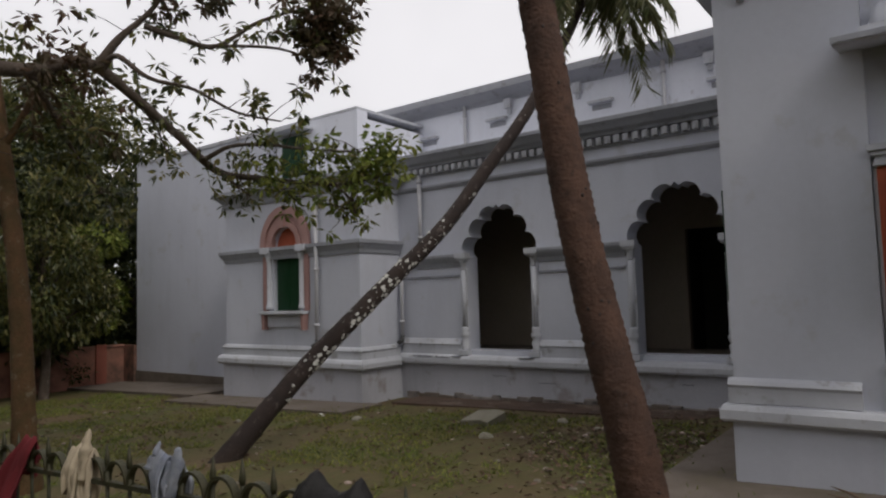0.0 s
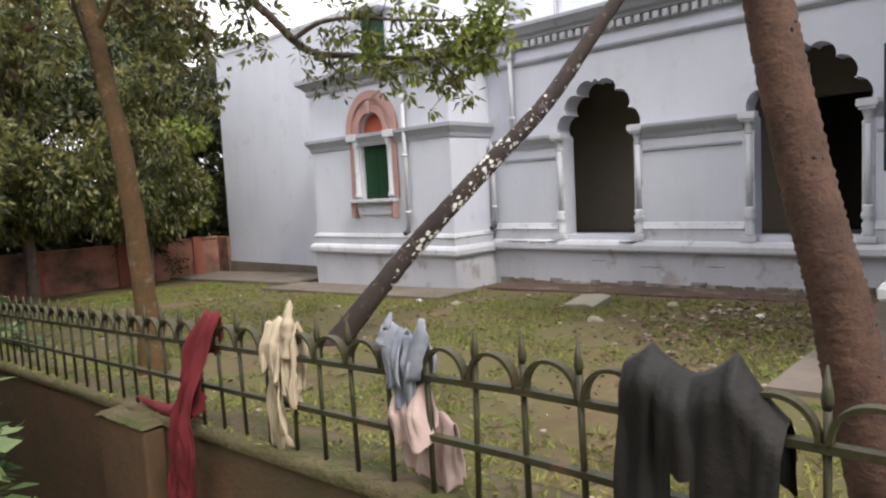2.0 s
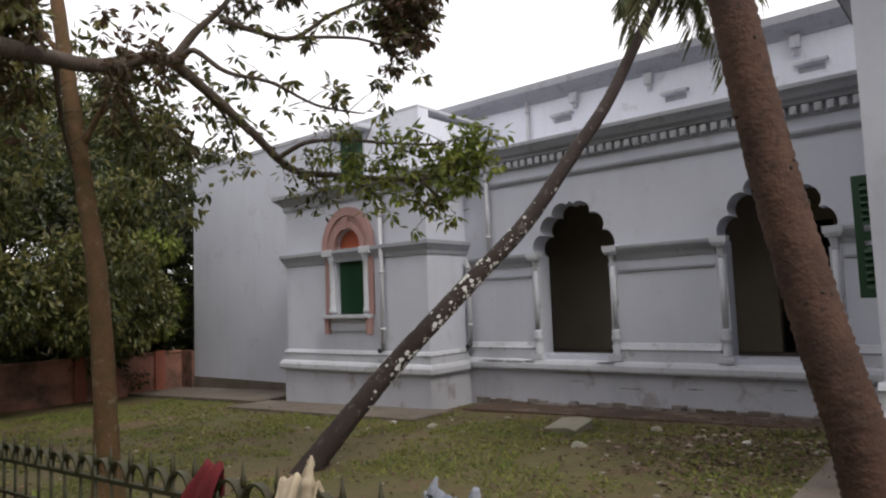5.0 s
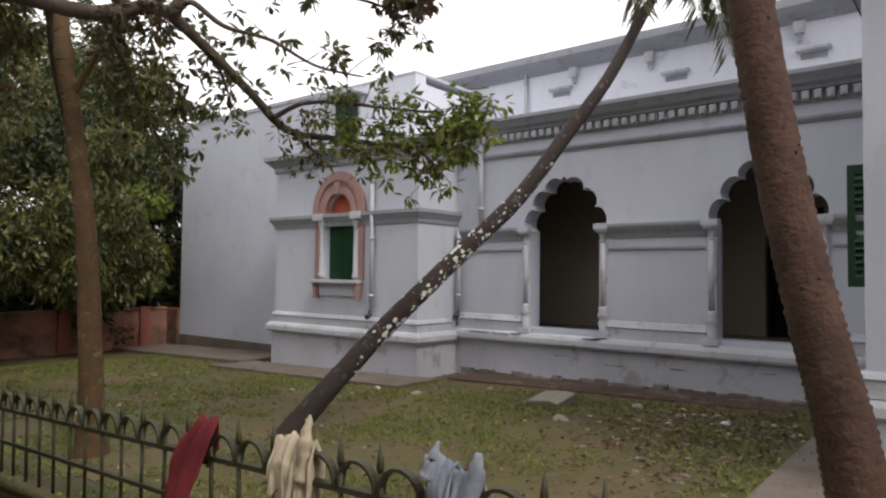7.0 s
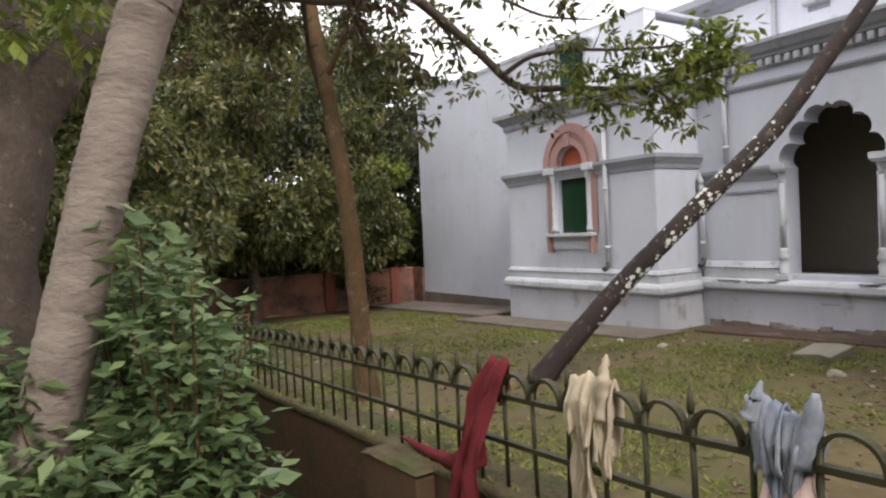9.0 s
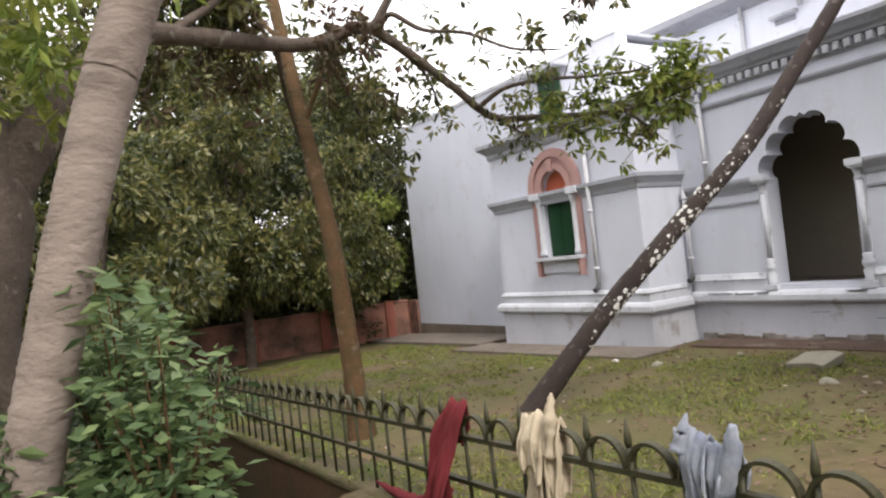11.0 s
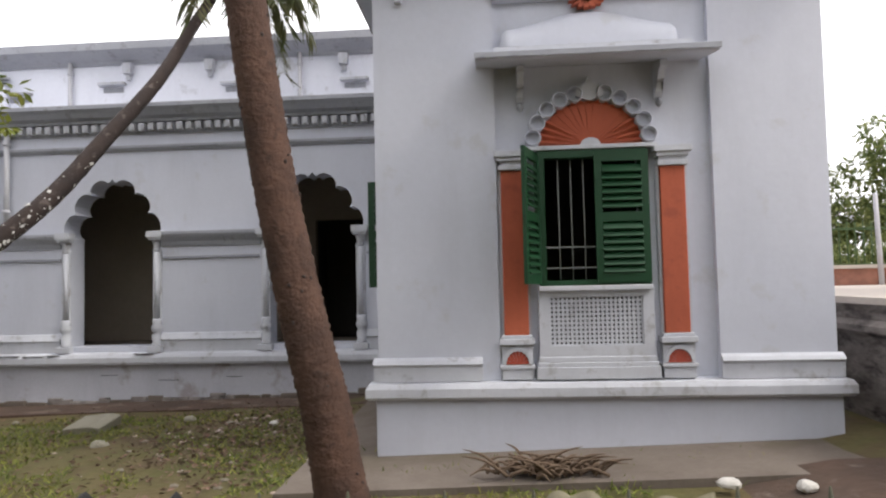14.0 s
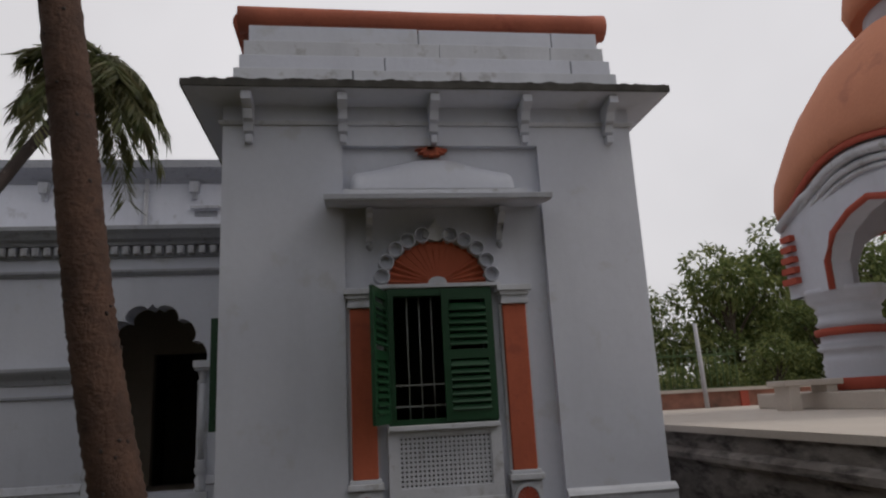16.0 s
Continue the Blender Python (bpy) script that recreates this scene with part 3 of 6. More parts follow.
for x, z in ((-10.95, 6.9), (-2.75, 6.92), (-8.6, 7.05), (-5.6, 6.95)):
    if vent is None:
        vent = thing("vent_hood", "short white ledge over a slot vent", "ledge", "ledges on the upper wall")
        vent.location = (x, UY, z)
        part("slab", boxed(-0.33, 0.33, -0.16, 0, 0, 0.06, 0.01), TRIM, vent)
        part("slot", boxed(-0.25, 0.25, -0.012, 0, -0.16, -0.03), GREYTRIM, vent, "dark slot")
    else:
        copy_thing(vent, Matrix.Translation((x, UY, z)))


def drainpipe(x, y, z0, z1, shoe=True, label="pale grey rainwater pipe fixed to the wall"):
    t = thing("drainpipe", label, "pipe", "rainwater pipes")
    t.location = (x, y, 0)
    part("pipe", tube(bmesh.new(), [(0, 0, z0), (0, 0, z1)], [0.05, 0.05], 10), PIPE, t)
    for z in np.arange(z0 + 0.4, z1, 1.3):
        part("collar", tube(bmesh.new(), [(0, 0, z), (0, 0, z + 0.07)], [0.068, 0.068], 10), PIPE, t)
    if shoe:
        part("shoe", tube(bmesh.new(), [(0, 0, z0 + 0.1), (0, -0.02, z0), (0, -0.14, z0 - 0.05)], [0.055, 0.058, 0.055], 10), CORBEL_D, t, "dark pipe shoe")
    return t


drainpipe(-9.64, UY - 0.08, 5.63, 7.7, False)
drainpipe(-4.04, UY - 0.08, 5.63, 7.7, False)
drainpipe(-8.87, MY - 0.09, 3.27, 5.15, False)
drainpipe(-9.46, MY - 0.12, 1.32, 3.25)

# ---- bay with the pink arched window ----
BX0, BX1, BY = -14.52, -9.6, 11.62
WX = -12.08                                     # window's middle
bm = bmesh.new()
box(bm, BX0, WX - 0.47, BY, BY + 0.45, 0.0, 3.64)
box(bm, WX + 0.47, BX1, BY, BY + 0.45, 0.0, 3.64)
box(bm, WX - 0.47, WX + 0.47, BY, BY + 0.45, 0.0, 2.08)
arc = [(WX + 0.47 * math.cos(a), 3.64 + 0.5 * math.sin(a)) for a in (math.pi * k / 16 for k in range(17))]
extrude_xz(bm, [(BX0, 3.64), *arc[::-1], (BX1, 3.64), (BX1, 5.0), (BX0, 5.0)], BY, BY + 0.45)
box(bm, BX1 - 0.4, BX1, BY + 0.45, MY, 0.0, 5.0)
box(bm, BX0, BX0 + 0.4, BY + 0.45, 13.2, 0.0, 5.0)
structure("wall_bay", bm, LIME, "limewashed projecting bay with an arched window")
structure("roof_bay", boxed(BX0, BX1, BY + 0.1, 13.4, 5.0, 5.16), PLINTH, "flat lime roof of the bay", "roof")
bm = boxed(BX0 - 0.05, BX1 + 0.05, BY - 0.06, BY - 0.002, -0.4, 0.74)
box(bm, BX1 + 0.002, BX1 + 0.05, BY - 0.002, MY - 0.062, -0.3, 0.74)
box(bm, BX0 - 0.05, BX0 - 0.002, BY - 0.002, 13.2, -0.5, 0.74)
structure("wall_bay_plinth", bm, PLINTH, "stained plinth of the bay")


def ring_moulding(name, prof, x0, x1, yf, yb, mat, label):
    """A moulding round three sides: prof gives (offset, z)."""
    bm = bmesh.new()
    n = len(prof)
    cols = []
    for sx, sy, cx, cy in ((-1, 0, x0, yb), (-1, -1, x0, yf), (1, -1, x1, yf), (1, 0, x1, yb)):
        cols.append([bm.verts.new((cx + sx * o, cy + sy * o, z)) for o, z in prof])
    for a, b in zip(cols, cols[1:]):
        for i in range(n):
            bm.faces.new((a[i], b[i], b[(i + 1) % n], a[(i + 1) % n]))
    bm.faces.new(cols[0])
    bm.faces.new(cols[-1][::-1])
    bmesh.ops.recalc_face_normals(bm, faces=bm.faces[:])
    return structure(name, bm, mat, label, "moulding")


LEDGE = [(0.0, 0.74), (0.14, 0.74), (0.17, 0.78), (0.17, 0.88), (0.13, 0.94), (0.07, 0.97), (0.0, 0.97)]
BASE = [(0.0, 0.97), (0.05, 0.97), (0.05, 1.12), (0.08, 1.16), (0.04, 1.22), (0.0, 1.24)]
BAND = [(0.0, 3.36), (0.03, 3.36), (0.05, 3.44), (0.11, 3.54), (0.14, 3.58), (0.14, 3.66), (0.0, 3.66)]
TOP = [(0.0, 4.80), (0.03, 4.80), (0.06, 4.86), (0.06, 4.94), (0.18, 5.06), (0.26, 5.12), (0.26, 5.22), (-0.1, 5.22)]
ring_moulding("trim_bay_ledge", LEDGE, BX0, BX1, BY, MY - 0.2, TRIM, "white moulded ledge round the bay")
ring_moulding("trim_bay_base", BASE, BX0, BX1, BY, MY - 0.1, TRIM, "white base course round the bay")
ring_moulding("trim_bay_band", BAND, BX0, BX1, BY, MY, GREYTRIM, "grey moulded band round the bay")
ring_moulding("trim_bay_cornice", TOP, BX0, BX1, BY, MY, GREYTRIM, "grey cornice round the bay")


def ring_arch(bm, cx, cz, r0, r1, y0, y1, kx=1.0, kz=1.0, n=20):
    out = [(cx + r1 * kx * math.cos(math.pi * k / n), cz + r1 * kz * math.sin(math.pi * k / n)) for k in range(n + 1)]
    inn = [(cx + r0 * kx * math.cos(math.pi * k / n), cz + r0 * kz * math.sin(math.pi * k / n)) for k in range(n + 1)]
    for k in range(n):
        q = [out[k], out[k + 1], inn[k + 1], inn[k]]
        a = [bm.verts.new((x, y0, z)) for x, z in q]
        b = [bm.verts.new((x, y1, z)) for x, z in q]
        bm.faces.new(a)
        bm.faces.new(b[::-1])
        for i in range(4):
            bm.faces.new((a[i], b[i], b[(i + 1) % 4], a[(i + 1) % 4]))
    bmesh.ops.remove_doubles(bm, verts=bm.verts[:], dist=1e-5)
    bmesh.ops.recalc_face_normals(bm, faces=bm.faces[:])
    return bm


w1 = thing("window_1", "pink arched window with closed dark green shutters in the bay", "window", "", "structure")
w1.location = (WX, BY, 0)
part("outer_arch", ring_arch(bmesh.new(), 0, 3.66, 0.72, 0.90, -0.10, -0.002, 1, 1.12), PINK, w1, "pale pink outer arch moulding")
part("middle_arch", ring_arch(bmesh.new(), 0, 3.66, 0.60, 0.72, -0.05, 0.02, 1, 1.1), PINK, w1, "pink recess between the mouldings")
part("inner_arch", ring_arch(bmesh.new(), 0, 3.66, 0.46, 0.60, -0.09, 0.05, 1, 1.08), PINK, w1, "pink inner arch moulding")
part("keystone", extrude_xz(bmesh.new(), [(-0.05, 4.12), (0.05, 4.12), (0.09, 4.42), (-0.09, 4.42)], -0.14, -0.09), PINK, w1)
tym = [(0.465 * math.cos(math.pi * k / 16), 3.66 + 0.49 * math.sin(math.pi * k / 16)) for k in range(17)]
part("tympanum", extrude_xz(bmesh.new(), tym, 0.12, 0.18), ORANGE, w1, "plain orange tympanum")
for s in (-1, 1):
    part("pilaster", lathe(bmesh.new(), [(0.10, 2.12), (0.10, 2.2), (0.075, 2.26), (0.07, 3.3), (0.09, 3.34), (0.09, 3.4), (0.12, 3.5)], s * 0.60, -0.03, 14), TRIM, w1, "white half column")
    part("pilaster_back", boxed(s * 0.76 - 0.08, s * 0.76 + 0.08, -0.05, -0.002, 2.08, 3.46), PINK, w1, "pink painted margin")
    part("capital", boxed(s * 0.66 - 0.17, s * 0.66 + 0.17, -0.17, -0.002, 3.5, 3.67, 0.012), TRIM, w1, "white capital")
    sh = part("shutter", boxed(s * 0.235 - 0.225, s * 0.235 + 0.225, 0.10, 0.14, 2.1, 3.63), GREEN, w1, "dark green wooden shutter leaf")
    for z in np.arange(2.2, 3.5, 0.1):
        part("slat", boxed(s * 0.235 - 0.16, s * 0.235 + 0.16, 0.085, 0.10, z, z + 0.05), GREEN, sh)
part("sill", boxed(-0.80, 0.80, -0.22, 0.1, 2.0, 2.08, 0.01), TRIM, w1, "white sill")
part("apron", boxed(-0.66, 0.66, -0.06, -0.002, 1.70, 2.0), LIME, w1, "plain panel below the sill")
for s in (-1, 1):
    part("bracket", extrude_xz(bmesh.new(), [(s * 0.72 - 0.06, 2.0), (s * 0.72 + 0.06, 2.0), (s * 0.72 + 0.03, 1.62), (s * 0.72 - 0.03, 1.62)], -0.17, -0.002), PINK, w1, "pink bracket")
# near-black sheet in place of the shade behind the shutters
structure("wall_bay_inside", boxed(WX - 0.8, WX + 0.8, BY + 0.46, BY + 0.5, 1.8, 4.4), BLACKROOM, "near-black sheet standing in for shade behind the shutters")
drainpipe(-10.92, BY - 0.09, 1.30, 4.9)

# upper part over the bay, with a green window under a hood
UBY = 13.3
bm = boxed(-16.4, -11.2, UBY, UBY + 0.4, 5.1, 7.3)
box(bm, -11.6, -11.2, UBY + 0.4, UY, 5.5, 7.1)
structure("wall_bay_upper", bm, WHITE, "white upper wall above the bay")
structure("trim_bay_upper", boxed(-16.4, -11.2, UBY - 0.01, UY, 7.3, 7.38, 0.01), TRIM, "white roof edge over the bay", "cornice")
w2 = thing("window_2", "small green shuttered window under a white hood", "window", "", "structure")
w2.location = (-13.65, UBY, 0)
part("frame", boxed(-0.5, 0.5, -0.05, -0.002, 5.75, 7.0), TRIM, w2)
for s in (-1, 1):
    part("shutter", boxed(s * 0.22 - 0.21, s * 0.22 + 0.21, -0.09, -0.052, 5.8, 6.95), GREEN, w2, "green wooden shutter leaf")
part("hood", extrude_xz(bmesh.new(), [(-0.75, 7.05), (0.75, 7.05), (0.75, 7.12), (-0.75, 7.12)], -0.5, -0.002), TRIM, w2, "white projecting hood")

# ---- plain block on the west ----
LX0, LY = -21.9, 13.2
bm = boxed(LX0, BX0 - 0.05, LY, LY + 0.4, 0.08, 7.25)
box(bm, LX0, LX0 + 0.4, LY + 0.4, 22, 0.0, 7.25)
structure("wall_west_block", bm, LIME, "tall plain limewashed block without openings")
structure("wall_west_base", boxed(LX0 - 0.02, BX0, LY - 0.03, LY + 0.3, -0.9, 0.08), CONCRETE, "bare grey base of the plain block")
structure("roof_west_block", boxed(LX0 - 0.03, BX0 - 0.05, LY - 0.03, 22, 7.25, 7.36), PLINTH, "flat roof of the plain block", "roof")

structure("pavement_soil", extrude_xz(bmesh.new(), [(2.2, 0.1), (4.62, 0.1), (4.62, 0.53), (3.4, 0.50), (2.8, 0.40), (2.2, 0.30)], 2.2, 7.29), SOIL, "bare brown soil beside the grimy wall", "ground")

# ---- pavilion with the orange window ----
PX0, PX1, PY = -0.97, 3.95, 8.25
RX0, RX1 = 0.39, 2.74                           # recessed panel
WC = 1.435                                      # window's middle
bm = bmesh.new()
box(bm, PX0, RX0, PY, PY + 0.5, 0.0, 5.9)
box(bm, RX1, PX1, PY, PY + 0.5, 0.0, 5.9)
box(bm, RX0, RX1, PY, PY + 0.5, 5.35, 5.9)
box(bm, RX0, RX1, PY, PY + 0.5, 0.0, 1.12)
box(bm, RX0, WC - 0.58, PY + 0.09, PY + 0.5, 1.12, 5.35)
box(bm, WC + 0.58, RX1, PY + 0.09, PY + 0.5, 1.12, 5.35)
box(bm, WC - 0.58, WC + 0.58, PY + 0.09, PY + 0.5, 1.12, 2.12)
box(bm, WC - 0.58, WC + 0.58, PY + 0.09, PY + 0.5, 3.62, 5.35)
# west side wall with a window opening
box(bm, PX0, PX0 + 0.4, PY + 0.5, 9.0, 0.0, 5.9)
box(bm, PX0, PX0 + 0.4, 9.9, 16.1, 0.0, 5.9)
box(bm, PX0, PX0 + 0.4, 9.0, 9.9, 0.0, 2.1)
box(bm, PX0, PX0 + 0.4, 9.0, 9.9, 3.6, 5.9)
box(bm, PX1 - 0.4, PX1, PY + 0.5, 16.1, 0.0, 5.9)
structure("wall_pavilion", bm, LIME, "pale limewashed corner pavilion with a recessed window panel")
structure("ceiling_pavilion", boxed(PX0 + 0.4, PX1 - 0.4, PY + 0.5, 16, 5.7, 5.8), DARK, "pavilion ceiling, toned down for shade", "ceiling")
structure("floor_pavilion", boxed(PX0 + 0.4, PX1 - 0.4, PY + 0.5, 16, 0.9, 1.05), CONCRETE, "dim pavilion floor", "floor")
# added sheet: the pavilion's inner darkness is its colour
structure("wall_pavilion_inside", boxed(PX0 + 0.4, PX1 - 0.4, 12.2, 12.3, 1.05, 5.7), BLACKROOM, "added near-black sheet standing in for shade inside the pavilion")
bm = boxed(PX0 - 0.02, PX1 + 0.02, PY - 0.03, PY - 0.002, -0.2, 0.92)
box(bm, PX0 - 0.03, PX0 - 0.002, PY - 0.002, 12.9, -0.2, 0.92)
box(bm, PX1 + 0.002, PX1 + 0.03, PY - 0.002, 16, -0.2, 0.92)
structure("wall_pavilion_plinth", bm, LIME, "grey stained plinth of the pavilion")
ring_moulding("trim_pavilion_ledge", [(0.0, 0.92), (0.10, 0.92), (0.13, 0.95), (0.13, 1.04), (0.10, 1.09), (0.0, 1.11)], PX0, PX1, PY, 12.8, TRIM, "white moulded ledge round the pavilion")
BASEP = [(0.0, 1.11), (0.05, 1.11), (0.05, 1.27), (0.08, 1.30), (0.05, 1.34), (0.0, 1.37)]
for x0, x1 in ((PX0 - 0.05, RX0 - 0.2), (RX1, PX1 + 0.05)):
    structure("trim_pavilion_base", profile_x(bmesh.new(), [(PY - o, z) for o, z in BASEP], x0, x1), TRIM, "white base course of the pavilion", "moulding")
for sx, x in ((-1, PX0), (1, PX1)):
    structure("trim_pavilion_side", profile_y(bmesh.new(), [(x + sx * o, z) for o, z in BASEP], PY, 12.8), TRIM, "white base course of the pavilion", "moulding")

# eaves, brackets, stepped parapet and roll
EZ = 5.84
O = 0.38
prof = [(0.0, EZ), (O, EZ + 0.05), (O, EZ + 0.13), (-0.3, EZ + 0.15)]
eave = ring_moulding("trim_pavilion_eave", prof, PX0, PX1, PY, 16, LIME, "white projecting eave slab with a sooty edge")
ring_moulding("trim_pavilion_drip", [(O + 0.002, EZ + 0.06), (O + 0.02, EZ + 0.06), (O + 0.02, EZ + 0.145), (O - 0.1, EZ + 0.16), (O - 0.1, EZ + 0.148)], PX0, PX1, PY, 16, SOOT_AND_VOID, "sooty drip edge of the eave")
rc = random.Random(17)
for k in range(95):
    w = 0.02 + 0.10 * rc.random() ** 2
    x = rc.uniform(PX0 - O + 0.05, PX1 + O - w)
    cb = bmesh.new()
    bmesh.ops.create_icosphere(cb, subdivisions=1, radius=1.0)
    for vv in cb.verts:
        j = 1 + 0.5 * noise.noise(vv.co * 2 + Vector((k, 0, 0)))
        vv.co = Vector((x + w * vv.co.x * j, PY - O + 0.015 + 0.03 * vv.co.y * j, EZ + 0.145 + (0.012 + 0.25 * w) * vv.co.z * j))
    part("crust", cb, SOOT_AND_VOID, eave, "black crust of soot and moss")
ring_moulding("trim_pavilion_neck", [(0.0, 5.60), (0.03, 5.60), (0.05, 5.64), (0.0, 5.66)], PX0, PX1, PY, 16, TRIM, "thin white moulding under the eave")
br = None
for x in (-0.67, 0.40, 1.47, 2.58, 3.65):
    if br is None:
        br = thing("eave_bracket", "white scrolled bracket under the eave", "bracket", "brackets under the pavilion eave")
        br.location = (x, PY, 0)
        bb = bmesh.new()
        side = [(-0.002, EZ), (-0.34, EZ + 0.03), (-0.34, EZ - 0.06), (-0.2, EZ - 0.12), (-0.16, EZ - 0.22), (-0.10, EZ - 0.24), (-0.08, EZ - 0.34), (-0.002, EZ - 0.38)]
        a = [bb.verts.new((-0.055, y, z)) for y, z in side]
        b = [bb.verts.new((0.055, y, z)) for y, z in side]
        fs = [bb.faces.new(a), bb.faces.new(b[::-1])]
        for i in range(len(side)):
            bb.faces.new((a[i], b[i], b[(i + 1) % len(side)], a[(i + 1) % len(side)]))
        bmesh.ops.triangulate(bb, faces=fs)
        bmesh.ops.recalc_face_normals(bb, faces=bb.faces[:])
        part("scroll", bb, LIME, br)
        part("drop", boxed(-0.04, 0.04, -0.09, -0.002, EZ - 0.48, EZ - 0.38, 0.01), LIME, br)
    else:
        copy_thing(br, Matrix.Translation((x, PY, 0)))
par = thing("parapet", "stepped white masonry parapet with dark joints", "parapet", "", "structure")
rp = random.Random(2)
for k, (z0, z1, inset) in enumerate(((5.99, 6.20, 0.0), (6.20, 6.40, 0.03), (6.40, 6.61, 0.08), (6.61, 6.82, 0.13), (6.82, 7.06, 0.18))):
    x = PX0 + 0.05 + inset
    end = PX1 - 0.0 - inset
    first_y = PY + 0.08 + inset
    while x < end - 0.01:
        w = min(rp.uniform(1.1, 2.6), end - x)
        if end - x - w < 0.3:
            w = end - x
        gap = rp.choice((0.002, 0.003, 0.009, 0.012))
        part("block", boxed(x + gap, x + w - 0.002, first_y + rp.uniform(0, 0.012), first_y + 0.35, z0 + 0.001, z1 - gap, 0.006), TRIM if k % 2 else LIME, par)
        x += w
    for xx in (PX0 + 0.05 + inset, PX1 - 0.35 - inset):
        part("block", boxed(xx, xx + 0.35, first_y + 0.36, 15.8, z0 + 0.004, z1 - 0.003), LIME, par)
part("core", boxed(PX0 + 0.3, PX1 - 0.3, PY + 0.4, 15.8, 5.95, 7.05), SOOT_AND_VOID, par, "dark core in the joints")
roll = thing("parapet_roll", "orange rounded roll along the parapet top", "coping", "", "structure")
path = [(-0.88, PY + 0.42, 7.21), (-0.6, PY + 0.42, 7.215), (1.5, PY + 0.42, 7.205), (3.6, PY + 0.42, 7.215), (3.93, PY + 0.42, 7.22)]
part("roll_front", tube(bmesh.new(), path, [0.175, 0.168, 0.165, 0.172, 0.18], 18), ROLL, roll)
for x in (-0.8, 3.8):
    part("roll_side", tube(bmesh.new(), [(x, PY + 0.43, 7.20), (x, 15.6, 7.20)], [0.16, 0.16], 18), ROLL, roll)

# the window composition
pw = thing("window_3", "ornate window with open green louvred shutters between orange pilasters", "window", "", "structure")
pw.location = (WC, PY, 0)
for s in (-1, 1):
    x = s * 0.865
    part("pilaster", boxed(x - 0.135, x + 0.135, -0.02, 0.088, 1.60, 3.42, 0.01), ORANGE, pw, "flat orange pilaster")
    part("pilaster_margin", boxed(x - 0.165, x + 0.165, 0.03, 0.089, 1.58, 3.44), TRIM, pw)
    cap = boxed(x - 0.16, x + 0.16, -0.06, 0.088, 3.42, 3.47, 0.006)
    box(cap, x - 0.145, x + 0.145, -0.035, 0.088, 3.47, 3.52)
    box(cap, x - 0.17, x + 0.17, -0.07, 0.088, 3.52, 3.565, 0.006)
    box(cap, x - 0.20, x + 0.20, -0.10, 0.088, 3.565, 3.63, 0.006)
    part("capital", cap, TRIM, pw, "white moulded capital")
    ped = boxed(x - 0.17, x + 0.17, -0.05, 0.088, 1.12, 1.24, 0.006)
    box(ped, x - 0.19, x + 0.19, -0.07, 0.088, 1.24, 1.275, 0.006)
    box(ped, x - 0.17, x + 0.17, -0.02, 0.088, 1.275, 1.50)
    box(ped, x - 0.19, x + 0.19, -0.08, 0.088, 1.50, 1.56, 0.006)
    box(ped, x - 0.165, x + 0.165, -0.05, 0.088, 1.56, 1.60, 0.006)
    pd = part("pedestal", ped, TRIM, pw, "white pedestal with an orange half rosette")
    part("rosette_rim", ring_arch(bmesh.new(), x, 1.29, 0.125, 0.16, -0.055, -0.018, 1, 1.15, 12), TRIM, pd)
    for k in range(9):
        a0, a1 = math.pi * k / 9 + 0.03, math.pi * (k + 1) / 9 - 0.03
        part("petal", extrude_xz(bmesh.new(), [(x, 1.285), (x + 0.12 * math.cos(a0), 1.285 + 0.135 * math.sin(a0)), (x + 0.125 * math.cos((a0 + a1) / 2), 1.285 + 0.145 * math.sin((a0 + a1) / 2)), (x + 0.12 * math.cos(a1), 1.285 + 0.135 * math.sin(a1))], -0.04, -0.016), REDBAND, pd)

# scalloped arch with the ribbed fan
fz = 3.68
FRX, FRZ = 0.575, 0.50                          # fan's half width and height
part("fan_back", extrude_xz(bmesh.new(), [(FRX * math.cos(math.pi * k / 24), fz + FRZ * math.sin(math.pi * k / 24)) for k in range(25)], 0.05, 0.088), ORANGE, pw, "orange fan ground")
for k in range(19):
    a0, a1 = math.pi * k / 19, math.pi * (k + 1) / 19
    am, h = (a0 + a1) / 2, (a1 - a0) * 0.44
    pts = [(0.10 * math.cos(am - h), fz + 0.09 * math.sin(am - h)), (0.94 * FRX * math.cos(am - h), fz + 0.94 * FRZ * math.sin(am - h)), (FRX * 1.02 * math.cos(am), fz + FRZ * 1.02 * math.sin(am)), (0.94 * FRX * math.cos(am + h), fz + 0.94 * FRZ * math.sin(am + h)), (0.10 * math.cos(am + h), fz + 0.09 * math.sin(am + h))]
    fb = extrude_xz(bmesh.new(), pts, -0.005, 0.049)
    for vv in fb.verts:
        if vv.co.y < 0.0 and abs(math.atan2((vv.co.z - fz) / FRZ, vv.co.x / FRX) - am) > 0.3 * h:
            vv.co.y += 0.038
    part("rib", fb, ORANGE, pw)
part("scallop_band", ring_arch(bmesh.new(), 0, fz, 1.0, 1.2, 0.03, 0.086, FRX, FRZ * 1.03, 24), LIME, pw, "white band behind the scallops")
part("hub", extrude_xz(bmesh.new(), [(0.11 * math.cos(math.pi * k / 12), fz + 0.08 * math.sin(math.pi * k / 12)) for k in range(13)], -0.015, 0.05), TRIM, pw, "white half-round hub")
